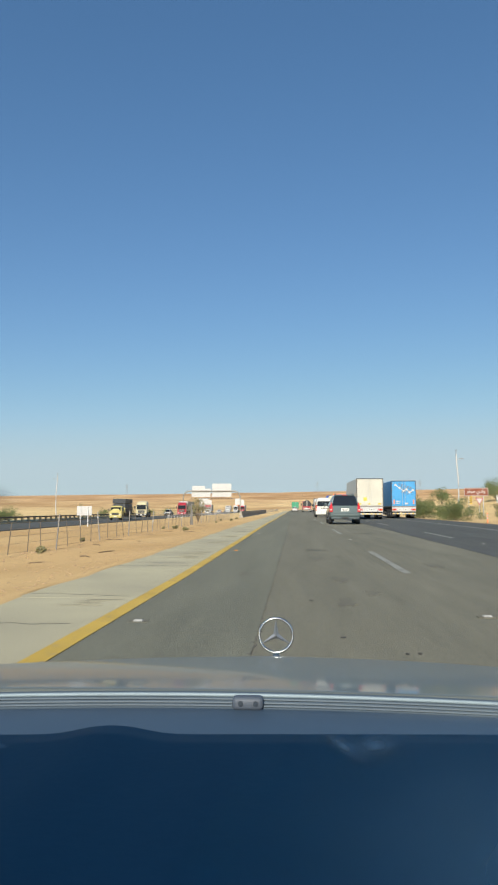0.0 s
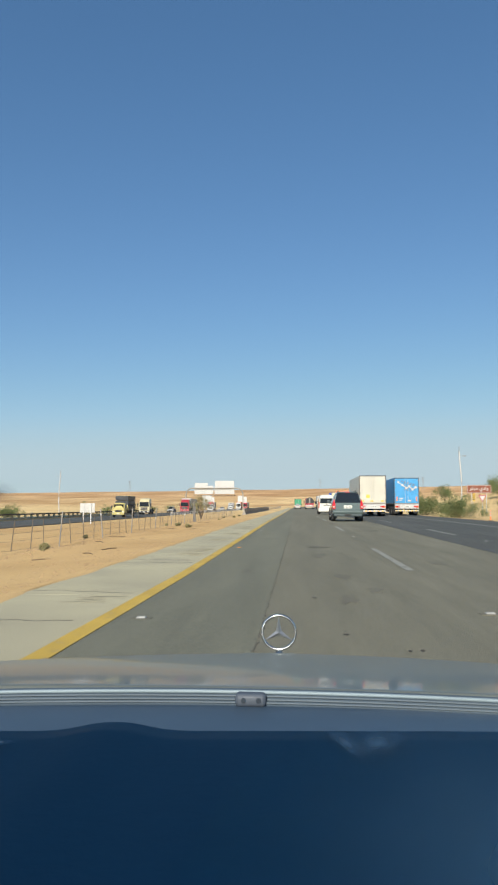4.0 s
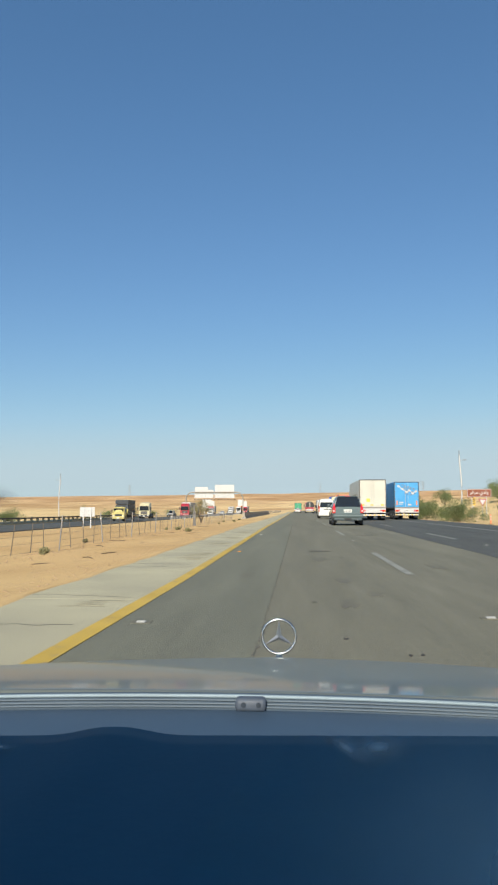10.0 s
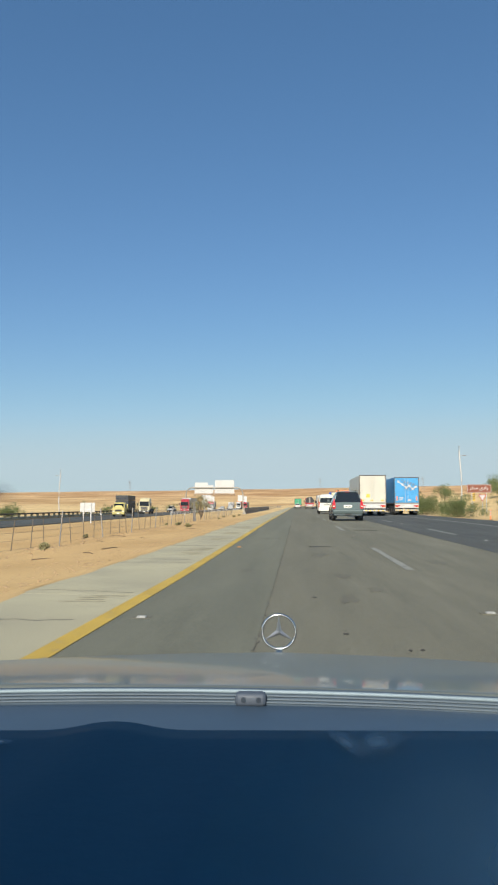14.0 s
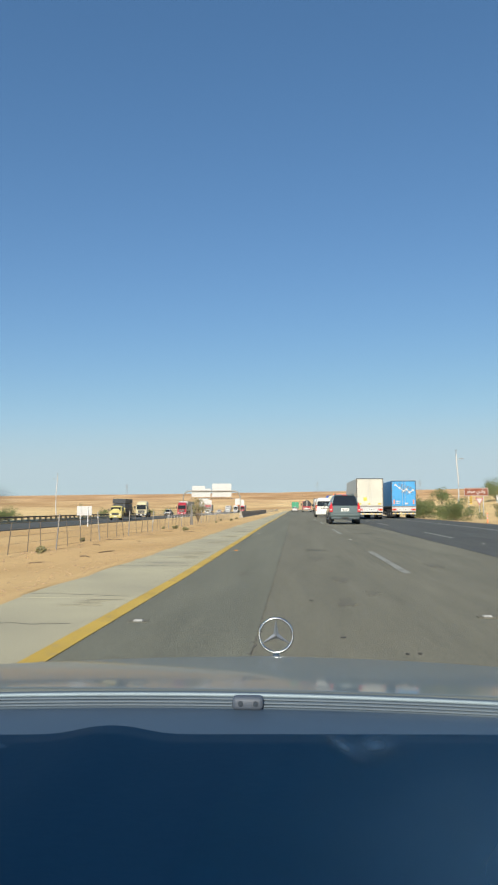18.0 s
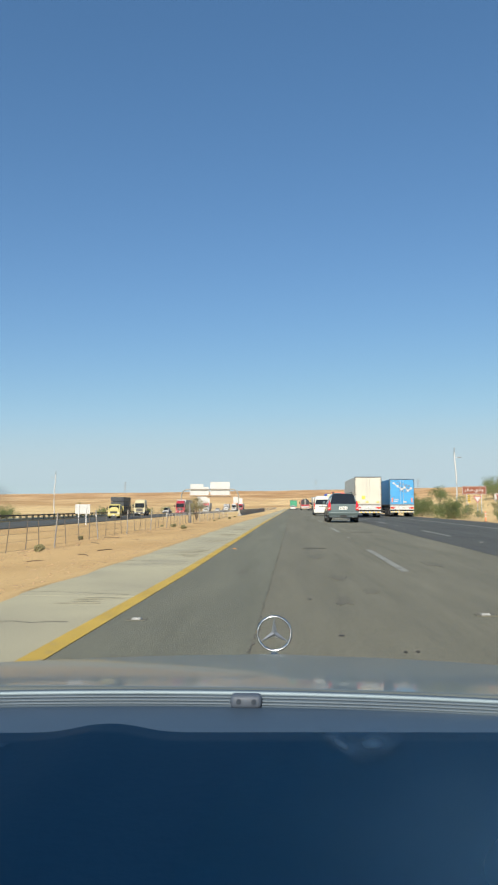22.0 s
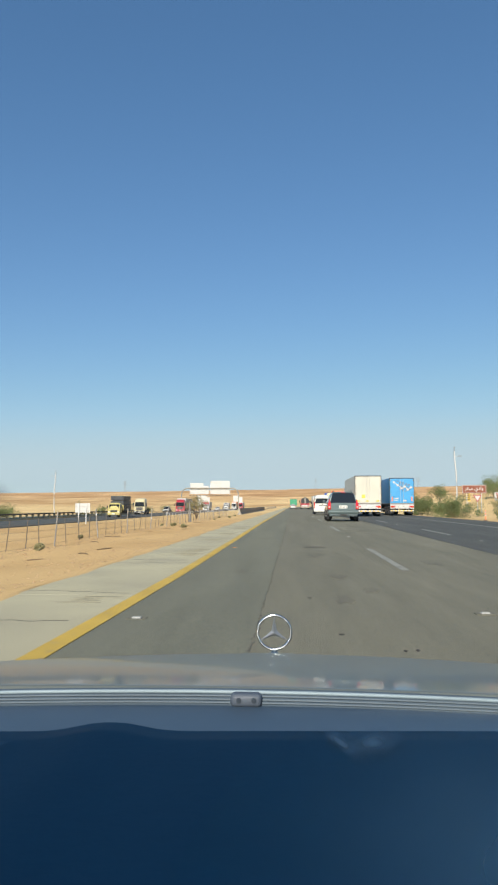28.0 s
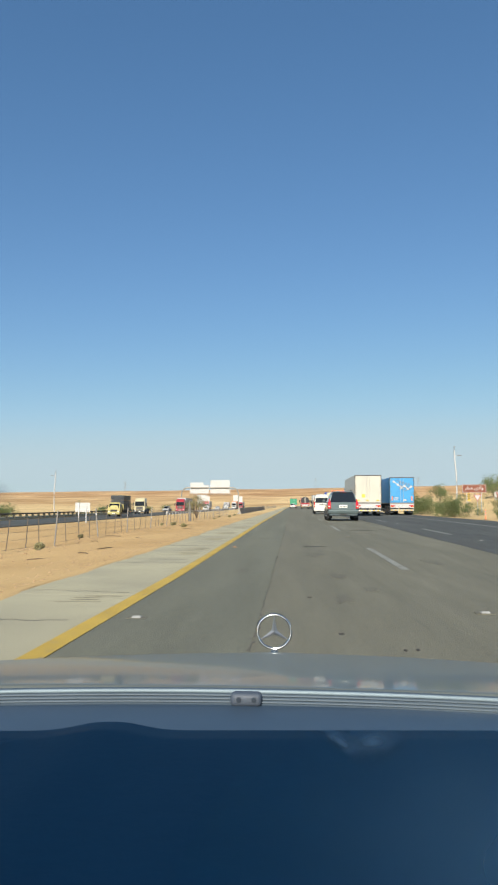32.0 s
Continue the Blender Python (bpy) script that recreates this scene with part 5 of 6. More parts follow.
def small_truck(m, paint, box, label, length=5.2, top=3.3, banner=None, cooler=False):
    """A rigid lorry with a box body or, where box is none, a bare deck with stakes."""
    lorry = thing("small_truck", label, "lorry", "lorries on the road", m)
    if box:
        ribbed_box(lorry, length, 1.05, top, box, 6)
    else:
        deck = part("deck", bx(-1.24, 1.24, 0.0, length, 1.0, 1.16, 0.015), "chassis", lorry)
        part("headboard", bx(-1.2, 1.2, length - 0.08, length, 1.16, 2.1, 0.015), paint, lorry)
        for s in (-1, 1):
            for k in range(5):
                part("stake", bx(s * 1.2 - 0.03, s * 1.2 + 0.03, 0.3 + 1.1 * k, 0.38 + 1.1 * k, 1.16, 2.3, 0.005), "steel", deck)
    if cooler:
        unit = part("cooling_unit", bx(-0.72, 0.72, length, length + 0.48, top - 0.78, top - 0.08, 0.05), "white", lorry, "white refrigeration unit over the cab")
        part("grille", bx(-0.5, 0.5, length + 0.48, length + 0.50, top - 0.62, top - 0.24, 0.01), "black", unit)
    part("chassis", bx(-0.5, 0.5, 0.1, length + 1.8, 0.6, 1.0, 0.02), "chassis", lorry)
    part("rear_bumper", bx(-1.1, 1.1, 0.0, 0.1, 0.5, 0.68, 0.02), "white", lorry)
    plate(lorry, 0, -0.02, 0.8)
    y = length + 0.25
    part("cab", loft([hull_section(yy, 1.02, 1.04, wt, z0, 1.5, zt, 0.0, 0.10) for yy, wt, z0, zt in ((y, 0.94, 0.6, 2.4), (y + 0.9, 0.94, 0.5, 2.42), (y + 1.4, 0.92, 0.45, 2.1), (y + 1.75, 0.90, 0.42, 1.5))]), paint, lorry)
    part("windscreen", quad((-0.86, y + 1.74, 1.48), (0.86, y + 1.74, 1.48), (0.82, y + 1.38, 2.18), (-0.82, y + 1.38, 2.18), -0.06), "tint_glass", lorry)
    part("front_bumper", bx(-1.04, 1.04, y + 1.6, y + 1.86, 0.38, 0.72, 0.05), paint, lorry)
    part("grille", bx(-0.6, 0.6, y + 1.72, y + 1.79, 0.85, 1.2, 0.02), "black", lorry)
    plate(lorry, 0, y + 1.88, 0.55)
    if banner:
        part("wind_deflector", bx(-0.95, 0.95, y + 0.1, y + 0.8, 2.42, top - 0.1, 0.08), banner, lorry)
    for s in (-1, 1):
        part("headlight", bx(s * 0.82 - 0.14, s * 0.82 + 0.14, y + 1.68, y + 1.84, 0.78, 0.98, 0.03), "clear_lamp", lorry)
        part("tail_light", bx(s * 0.95 - 0.12, s * 0.95 + 0.12, -0.03, 0.02, 0.72, 0.86, 0.02), "red_lamp", lorry)
        part("door_mirror", bx(s * 1.2 - 0.08, s * 1.2 + 0.08, y + 1.45, y + 1.58, 1.5, 2.0, 0.03), "black", lorry)
        side = [(s * 1.04, y + 0.5, 1.45), (s * 1.03, y + 1.45, 1.45), (s * 0.98, y + 1.25, 2.15), (s * 0.98, y + 0.5, 2.15)]
        part("side_window", quad(*(side if s > 0 else side[::-1]), 0.02), "tint_glass", lorry)
        for yy in (1.4, y + 0.9):
            wheel(lorry, s * 0.92, yy, 0.42, 0.3)
    return lorry


def car(m, paint, label, bed=False):
    """A saloon or, with an open bed, a pickup."""
    ob = thing("pickup" if bed else "car", label, "pickup" if bed else "car", "cars on the road", m)
    l = 5.2 if bed else 4.6
    part("body", loft([hull_section(y, 0.86, 0.88, 0.80, z0, 0.66, zt) for y, z0, zt in ((0.0, 0.45, 0.80), (0.12, 0.34, 0.98), (1.1, 0.28, 1.0), (3.2, 0.28, 0.98), (4.2, 0.30, 0.88), (l, 0.42, 0.66))]), paint, ob)
    top = ((1.75, 0.66, 1.02), (1.9, 0.66, 1.70), (2.9, 0.66, 1.70), (3.75, 0.7, 1.0)) if bed else ((0.55, 0.68, 1.0), (1.25, 0.58, 1.44), (2.5, 0.58, 1.45), (3.4, 0.70, 0.98))
    part("cabin", loft([hull_section(y, 0.80, w + 0.06, w, 0.92, 0.96, z, 0, 0.05) for y, w, z in top]), paint, ob)
    (y0, w0, z0), (y1, w1, z1), (y2, w2, z2), (y3, w3, z3) = top
    part("windscreen", quad((-w3 + 0.02, y3 + 0.02, z3 + 0.04), (w3 - 0.02, y3 + 0.02, z3 + 0.04), (w2 - 0.05, y2 + 0.08, z2 - 0.05), (-w2 + 0.05, y2 + 0.08, z2 - 0.05), -0.03), "tint_glass", ob)
    part("rear_window", quad((-w1 + 0.06, y1 - 0.1, z1 - 0.06), (w1 - 0.06, y1 - 0.1, z1 - 0.06), (w0 - 0.04, y0 + 0.02, z0 + 0.06), (-w0 + 0.04, y0 + 0.02, z0 + 0.06), -0.03), "tint_glass", ob)
    side_panes(ob, [((y1, w1 + 0.10, 1.06), ((y1 + y2) / 2 - 0.04, w1 + 0.10, 1.06), ((y1 + y2) / 2 - 0.04, w1 + 0.03, z1 - 0.1), (y1 + 0.05, w1 + 0.03, z1 - 0.1)), (((y1 + y2) / 2 + 0.04, w1 + 0.10, 1.06), (y2 + 0.35, w1 + 0.10, 1.06), (y2, w1 + 0.03, z1 - 0.1), ((y1 + y2) / 2 + 0.04, w1 + 0.03, z1 - 0.1))])
    part("bumper", bx(-0.85, 0.85, -0.08, 0.2, 0.36, 0.58, 0.05), paint, ob)
    part("front_bumper", bx(-0.84, 0.84, l - 0.2, l + 0.06, 0.32, 0.56, 0.05), "black" if bed else paint, ob)
    part("grille", bx(-0.45, 0.45, l - 0.05, l + 0.03, 0.58, 0.72, 0.02), "black", ob)
    if bed:
        part("bed_liner", bx(-0.72, 0.72, 0.15, 1.7, 0.96, 1.02, 0.01), "black", ob)
        part("roll_bar", pipe([(-0.72, 1.6, 1.0), (-0.62, 1.6, 1.62), (0.62, 1.6, 1.62), (0.72, 1.6, 1.0)], 0.035, 6), "black", ob)
    plate(ob, 0, -0.09, 0.68, 0.4, 0.12)
    for s in (-1, 1):
        part("tail_light", bx(s * 0.74 - 0.12, s * 0.74 + 0.12, -0.01, 0.1, 0.68, 0.90, 0.02), "red_lamp", ob)
        part("headlight", bx(s * 0.66 - 0.14, s * 0.66 + 0.14, l - 0.3, l + 0.0, 0.60, 0.76, 0.03), "clear_lamp", ob)
        part("door_mirror", bx(s * 0.97 - 0.09, s * 0.97 + 0.09, 3.0, 3.12, 0.98, 1.12, 0.03), paint, ob)
        for y in (0.9, l - 0.9):
            wheel(ob, s * 0.80, y, 0.37 if bed else 0.32, 0.22)
    return ob


def on_road(x, y, back=False, opposite=False, turn=0.0):
    """A pose on either carriageway."""
    z = road_z(y) + (-0.965 if opposite else 0.006)
    pitch = 0.0 if back else math.degrees(math.atan2(road_z(y + 10) - road_z(y), 10))
    return pose(x, y, z, pitch, 0, (180 if back else 0) + turn)


# traffic on this carriageway
suv(on_road(3.3, 47.5))
van(on_road(3.5, 86))
box_lorry(on_road(7.25, 70), "box_white", "white", "dusty white box lorry with yellow stickers on its doors", marks=yellow_sticker)
flatbed_lorry(on_road(7.35, 102), "white", "empty flatbed lorry with an orange headboard")
box_lorry(on_road(11.35, 76), "sky_blue", "white", "bright blue curtain-sided lorry with a white zigzag and dots", marks=curtain_marks)
flatbed_lorry(on_road(7.4, 130), "blue", "blue flatbed lorry carrying wrapped cartons", True)
carton_load(on_road(7.4, 130), "shrink-wrapped cartons under a white sheet on the flatbed")
box_lorry(on_road(7.2, 214), "white", "white", "white box lorry with green print on its doors", marks=green_marks)
tanker(on_road(3.6, 205), "red tanker lorry with a black tank")
small_truck(on_road(0.4, 260), "green", "green", "small green truck far ahead")
car(on_road(0.2, 225), "white", "small white saloon car far ahead")
car(on_road(0.0, 320), "white", "small white saloon car far ahead")

# traffic on the opposite carriageway
def oncoming(y, x=-30.5):
    return on_road(x, y, True, True)


small_truck(oncoming(131), "olive", None, "pale yellow flatbed truck with an orange headboard", length=6.4)
tubes = thing("tube_stack", "dark bundles of square steel tubes stacked on the flatbed truck", "cargo", "", oncoming(131))
for j in range(3):
    bundle = bmesh.new()
    for i in range(11):
        for k in range(4):
            x0, z0 = -1.12 + 0.204 * i, 1.18 + 0.86 * j + 0.195 * k
            bx(x0, x0 + 0.19, 0.3 + 0.05 * ((i + k) % 3), 6.1 + 0.05 * ((i * k) % 3), z0, z0 + 0.18, 0, bundle)
    ob = part("tube_bundle", bundle, "tube_steel", tubes)
    for y in (1.2, 4.8):
        part("spacer", bx(-1.14, 1.14, y, y + 0.1, 1.96 + 0.86 * j, 2.04 + 0.86 * j, 0.004), "wood", ob)
small_truck(oncoming(262), "white", "grey_box", "small white truck with a grey box and pink banner", banner="pink")
box_lorry(oncoming(212), "grey_box", "red", "red lorry with a grey box trailer on the opposite road")
unit = thing("tractor_unit", "cream tractor unit without a trailer on the opposite road", "lorry", "lorries on the road", oncoming(166, -34.2))
tractor(unit, 2.8, "cream", 3.55, "chassis")
part("rear_frame", bx(-0.5, 0.5, -0.4, 1.2, 0.6, 0.9, 0.03), "chassis", unit)
car(oncoming(200, -34.3), "white", "white pickup with a black roll bar on the opposite road", True)
tanker(oncoming(246, -34.4), "white lorry with a dull grey bulk tank on the opposite road", "grey_box", "white")
car(oncoming(302, -31), "white", "pale saloon car on the opposite road")
small_truck(oncoming(345, -31), "white", "grey_box", "white truck with a grey refrigerated box on the opposite road", cooler=True)
box_lorry(oncoming(400, -31), "orange", "white", "lorry with an orange box far off")
box_lorry(oncoming(450, -31), "white", "red", "lorry with a white box far off")
car(oncoming(370, -34.5), "black", "dark car far off on the opposite road")


# ---- roadside ----
def fence(x, y0, y1, gap, label):
    """Wire fence: steel posts with white bands, thin stays between them, and the wires."""
    ob = thing("wire_fence", label, "fence")
    n = int((y1 - y0) / gap)
    tops = []
    post = bpy.data.meshes.new("post")
    own = bx(-0.022, 0.022, -0.022, 0.022, -0.25, 1.27, 0.004)
    own.to_mesh(post)
    own.free()
    post.materials.append(M["steel"])
    stay = bpy.data.meshes.new("stay")
    own = rod((0, 0, 0.02), (0, 0, 0.98), 0.015, 5)
    own.to_mesh(stay)
    own.free()
    stay.materials.append(M["wire"])
    band = bpy.data.meshes.new("band")
    own = bx(-0.027, 0.027, -0.027, 0.027, 0, 0.09, 0.003)
    own.to_mesh(band)
    own.free()
    band.materials.append(M["white"])
    for k in range(n + 1):
        y = y0 + gap * k
        px, z = x + random.uniform(-0.06, 0.06), ground_z(x, y)
        tilt = pose(0, 0, 0, random.gauss(0, 2.0), random.gauss(0, 2.5), 0)
        o = new("post", post)
        o.parent, o.matrix_local = ob, Matrix.Translation((px, y, z)) @ tilt
        if y < 110 and k % 2 == 0:
            b = new("band", band)
            b.parent, b.location = o, (0, 0, random.choice((1.08, 0.62, 0.98)))
        tops.append((px, y, z))
        if k < n:
            for j in (1, 2, 3):
                yy = y + gap * j / 4
                s = new("stay", stay)
                s.parent, s.matrix_local = ob, Matrix.Translation((x + random.uniform(-0.05, 0.05), yy, ground_z(x, yy) + 0.03)) @ pose(0, 0, 0, random.gauss(0, 4), random.gauss(0, 4), 0)
    for h in (0.12, 0.38, 0.62, 0.86, 1.05):
        pts = []
        for (a, b, c), (d, e, f) in zip(tops, tops[1:]):
            sag = random.uniform(0.01, 0.05)
            pts += [(a, b, c + h), ((a + d) / 2, (b + e) / 2, (c + f) / 2 + h - sag)]
        pts.append((tops[-1][0], tops[-1][1], tops[-1][2] + h))
        part("wire", pipe(pts, 0.0045, 4), "wire", ob)
    return ob


fence(-8.6, 8.2, 98, 5.9, "sagging wire fence on steel posts along the sandy median")
fence(-9.2, 196, 420, 5.9, "sagging wire fence on steel posts along the sandy median")
fence(-46.0, 60, 330, 8.0, "thin wire fence beyond the opposite carriageway")

# braced corner post in the fence
brace = thing("braced_post", "braced steel corner post of the wire fence", "fence post", "", pose(-8.75, 61.5, ground_z(-8.75, 61.5)))
part("post", rod((0, 0, -0.2), (0, 0, 1.75), 0.06, 10), "steel", brace)
for dx, dy in ((-0.3, 1.4), (0.3, -1.4)):
    part("strut", rod((dx, dy, -0.1), (0, 0, 1.3), 0.035, 8), "steel", brace)


def jersey(x, y0, count, length, label, group="barrier units along the median", face=1):
    """Concrete barrier, unit by unit, each with a white delineator."""
    for k in range(count):
        y = y0 + k * length
        ob = thing("concrete_barrier", label, "barrier", group, pose(x, y, road_z(y) - 0.28, 0, 0, 0 if face > 0 else 180) @ Matrix.Translation((0, 0 if face > 0 else -length, 0)))
        prof = [(-0.30, 0), (0.30, 0), (0.30, 0.12), (0.14, 0.38), (0.10, 0.95), (-0.10, 0.95), (-0.14, 0.38), (-0.30, 0.12)]
        part("block", loft([[(a, yy, b) for a, b in prof] for yy in (0.02, length - 0.02)]), "barrier", ob)
        d = part("delineator", bx(0.135, 0.165, length / 2 - 0.06, length / 2 + 0.06, 0.45, 0.80, 0.01), "white", ob)
        part("delineator_foot", bx(0.12, 0.18, length / 2 - 0.05, length / 2 + 0.05, 0.40, 0.46, 0.01), "black", d)


jersey(15.6, 118, 16, 6.0, "pale low concrete barrier with a delineator beside the slip road", "barrier units beside the slip road", -1)
jersey(-7.6, 104, 15, 6.0, "stained grey concrete barrier with a white delineator")


def parapet(x, y0, y1):
    ob = thing("bridge_parapet", "pale concrete parapet with a dark top rail", "parapet")
    k = int((y1 - y0) / 2.5)
    for i in range(k):
        y = y0 + 2.5 * i
        part("baluster", bx(x - 0.12, x + 0.12, y, y + 0.45, road_z(y) - 1.25, road_z(y) - 0.25, 0.02), "concrete", ob)
    part("plinth", loft([[(x - 0.2, y, road_z(y) - 1.6), (x + 0.2, y, road_z(y) - 1.6), (x + 0.2, y, road_z(y) - 0.85), (x - 0.2, y, road_z(y) - 0.55)] for y in (y0, (y0 + y1) / 2, y1)]), "concrete", ob)
    part("top_rail", loft([[(x - 0.16, y, road_z(y) - 0.28), (x + 0.16, y, road_z(y) - 0.28), (x + 0.16, y, road_z(y) - 0.1), (x - 0.16, y, road_z(y) - 0.1)] for y in (y0, (y0 + y1) / 2, y1)]), "chassis", ob)


parapet(-39.2, 70, 185)


def guardrail(x, y0, y1, drop, label):
    ob = thing("guardrail", label, "guardrail")
    n = int((y1 - y0) / 4)
    for k in range(n + 1):
        y = y0 + 4 * k
        part("post", bx(x - 0.05, x + 0.05, y - 0.04, y + 0.04, road_z(y) + drop - 0.3, road_z(y) + drop + 0.72, 0.008), "galv", ob)
    prof = [(0.0, 0.42), (0.06, 0.47), (0.06, 0.52), (0.0, 0.57), (0.06, 0.62), (0.06, 0.67), (0.0, 0.72), (-0.02, 0.72), (-0.02, 0.42)]
    part("rail", loft([[(x + 0.08 + a, y0 + (y1 - y0) * k / 8, road_z(y0 + (y1 - y0) * k / 8) + drop + b) for a, b in prof] for k in range(9)]), "galv", ob)


guardrail(-26.2, 150, 330, -1.05, "dull galvanised guardrail beside the opposite carriageway")


def board(m, w, h, z0, panels, posts, label, step=0.0, material="white"):
    """Back of a road sign: panels side by side on posts, held by rails."""
    ob = thing("road_sign", label, "road sign", "road signs", m)
    pw = w / panels
    for k in range(panels):
        top = z0 + h - (step if k == panels - 1 else 0)
        part("panel", bx(-w / 2 + pw * k + 0.01, -w / 2 + pw * (k + 1) - 0.01, 0, 0.05, z0, top, 0.01), material, ob)
    for k in range(posts):
        x = -w / 2 + w * (k + 0.5) / posts
        part("post", bx(x - 0.06, x + 0.06, -0.12, 0.0, -0.6, z0 + h * 0.98, 0.01), "galv", ob)
    for z in (z0 + h * 0.25, z0 + h * 0.7):
        part("rail", bx(-w / 2, w / 2, -0.05, 0.0, z - 0.03, z + 0.03, 0.008), "galv", ob)
    return ob


def on_ground(x, y, turn=0):
    return pose(x, y, ground_z(x, y), 0, 0, turn)


board(on_ground(-24.6, 84), 1.8, 1.1, 1.3, 1, 2, "small white sign back on posts in the median")
board(on_ground(-41, 545), 7.0, 7.2, 2.6, 3, 3, "large white direction sign back beyond the road", 1.0)
board(on_ground(-43, 350), 6.2, 5.2, 2.2, 4, 3, "white direction sign back with a stepped top", 0.9)

# brown place sign with its name, letters in the order in which they stand from left to right
sign = thing("place_sign", "brown place sign with white writing and border", "road sign", "road signs", on_ground(27.6, 112, 3))
face = part("panel", bx(-1.85, 1.85, 0, 0.05, 3.0, 4.25, 0.02), "sign_brown", sign)
for a in ((-1.80, 1.80, 3.05, 3.10), (-1.80, 1.80, 4.15, 4.20), (-1.80, -1.75, 3.10, 4.15), (1.75, 1.80, 3.10, 4.15)):
    part("border", bx(a[0], a[1], -0.006, 0.0, a[2], a[3], 0), "white", face)
curve = bpy.data.curves.new("name", "FONT")
curve.body, curve.size, curve.align_x, curve.extrude, curve.offset = "\ufeae\ufed8\ufe92\ufee3 \ufef1\u062f\u0627\u0648", 0.72, "CENTER", 0.003, 0.012
letters = new("letters", curve)
bpy.context.view_layer.update()
name_mesh = bpy.data.meshes.new_from_object(letters.evaluated_get(bpy.context.evaluated_depsgraph_get()))
bpy.data.objects.remove(letters)
bpy.data.curves.remove(curve)
name_mesh.materials.clear()
name_mesh.materials.append(M["white"])
letters = new("lettering", name_mesh)
letters.parent = face
letters.matrix_local = pose(0, -0.004, 3.52, 90, 0, 0)
for x in (-1.1, 1.1):
    part("post", bx(x - 0.05, x + 0.05, 0.05, 0.15, -0.4, 4.1, 0.01), "galv", sign)

chevron = thing("chevron_marker", "yellow and black striped marker board on a post", "road sign", "road signs", on_ground(30.5, 128))
board_ob = part("board", bx(-0.35, 0.35, 0, 0.04, 1.4, 2.9, 0.01), "yellow_paint", chevron)
for k in range(4):
    z = 1.5 + 0.36 * k
    part("stripe", quad((-0.34, -0.008, z), (0.34, -0.008, z + 0.22), (0.34, -0.008, z + 0.40), (-0.34, -0.008, z + 0.18), -0.008), "black", board_ob)
part("post", rod((0, 0.06, -0.3), (0, 0.06, 2.7), 0.04, 8), "galv", chevron)

# curve markers: white boards with a red chevron
for x, y in ((18.6, 118), (33.5, 121)):
    marker = thing("chevron_sign", "white curve marker board with a red chevron", "road sign", "road signs", on_ground(x, y))
    plate_ob = part("board", bx(-0.42, 0.42, 0, 0.04, 1.5, 2.75, 0.015), "white", marker)
    for up in (1, -1):
        part("chevron", quad(*[(a, -0.008, 2.125 + up * b) for a, b in ((-0.22, 0.52), (0.02, 0.52), (0.26, 0.0), (0.02, 0.0))][::up], -0.008 if up > 0 else -0.008), "red", plate_ob)
    part("post", rod((0, 0.06, -0.3), (0, 0.06, 2.6), 0.04, 8), "galv", marker)

# give-way sign and orange marker
give = thing("give_way_sign", "white triangular give-way sign with a red border", "road sign", "road signs", on_ground(24.3, 97))
tri = lambda r, y0, y1: loft([[(r * math.sin(a), y, 2.5 - r * math.cos(a)) for a in (0, math.tau / 3, 2 * math.tau / 3)] for y in (y0, y1)])
part("plate", tri(0.62, 0.0, 0.03), "red", give)
part("inner_plate", tri(0.46, -0.012, 0.0), "white", give)
part("post", rod((0, 0.05, -0.3), (0, 0.05, 2.4), 0.04, 8), "galv", give)
cone = thing("traffic_cone", "orange traffic post with white bands", "traffic cone", "", on_ground(17.2, 66))
part("pole", rod((0, 0, 0.05), (0, 0, 0.95), 0.07, 12, 0.05), "orange", cone)
part("foot", rod((0, 0, 0), (0, 0, 0.06), 0.2, 12), "black", cone)
for z in (0.45, 0.7):
    part("band", rod((0, 0, z), (0, 0, z + 0.1), 0.073, 12), "white", cone)


def gantry(y, x0, x1):
    """Arched tubular sign gantry over the opposite road, seen from behind."""
    z = road_z(y) - 1.0
    ob = thing("sign_gantry", "grey tubular sign gantry with white panel backs", "gantry", "", pose(0, y, z))
    top, r = 8.3, 2.4
    pts = [(x0, 0, -0.3), (x0, 0, top - r)] + [(x0 + r - r * math.cos(a), 0, top - r + r * math.sin(a)) for a in [k * math.pi / 12 for k in range(1, 7)]]
    pts += [(x1 - r + r * math.sin(a), 0, top - r + r * math.cos(a)) for a in [k * math.pi / 12 for k in range(0, 6)]] + [(x1, 0, top - r), (x1, 0, -0.3)]
    part("arch", pipe(pts, 0.24, 10), "gantry_steel", ob)
    part("catwalk", bx(x0 + 3, x1 - 3, 0.3, 1.0, top - 2.6, top - 2.5, 0.01), "chassis", ob)
    for k in range(13):
        x = x0 + 3 + (x1 - x0 - 6) * k / 12
        hang = part("hanger", bx(x - 0.03, x + 0.03, 0.2, 0.3, top - 2.6, top + 0.2, 0.01), "galv", ob)
        part("floodlight", bx(x - 0.25, x + 0.25, 0.6, 1.1, top - 2.75, top - 2.6, 0.02), "black", hang)
    for a, b, k, h in ((x0 + 3.2, x0 + 8.0, 3, 4.0), (x0 + 8.0, x0 + 10.0, 2, 3.0), (x0 + 10.6, x1 - 3.2, 8, 4.8)):
        for i in range(k):
            xa = a + (b - a) * i / k
            part("panel", bx(xa + 0.03, xa + (b - a) / k - 0.03, 0.32, 0.40, top - 2.1, top - 2.1 + h, 0.02), "white", ob)
            part("panel_rail", bx(xa - 0.04, xa + 0.04, 0.2, 0.32, top - 2.1, top - 2.2 + h, 0.01), "galv", ob)
    for x in (x0, x1):
        part("footing", bx(x - 0.6, x + 0.6, -0.6, 0.6, -0.5, 0.25, 0.03), "concrete", ob)


gantry(262, -40.3, -19.5)


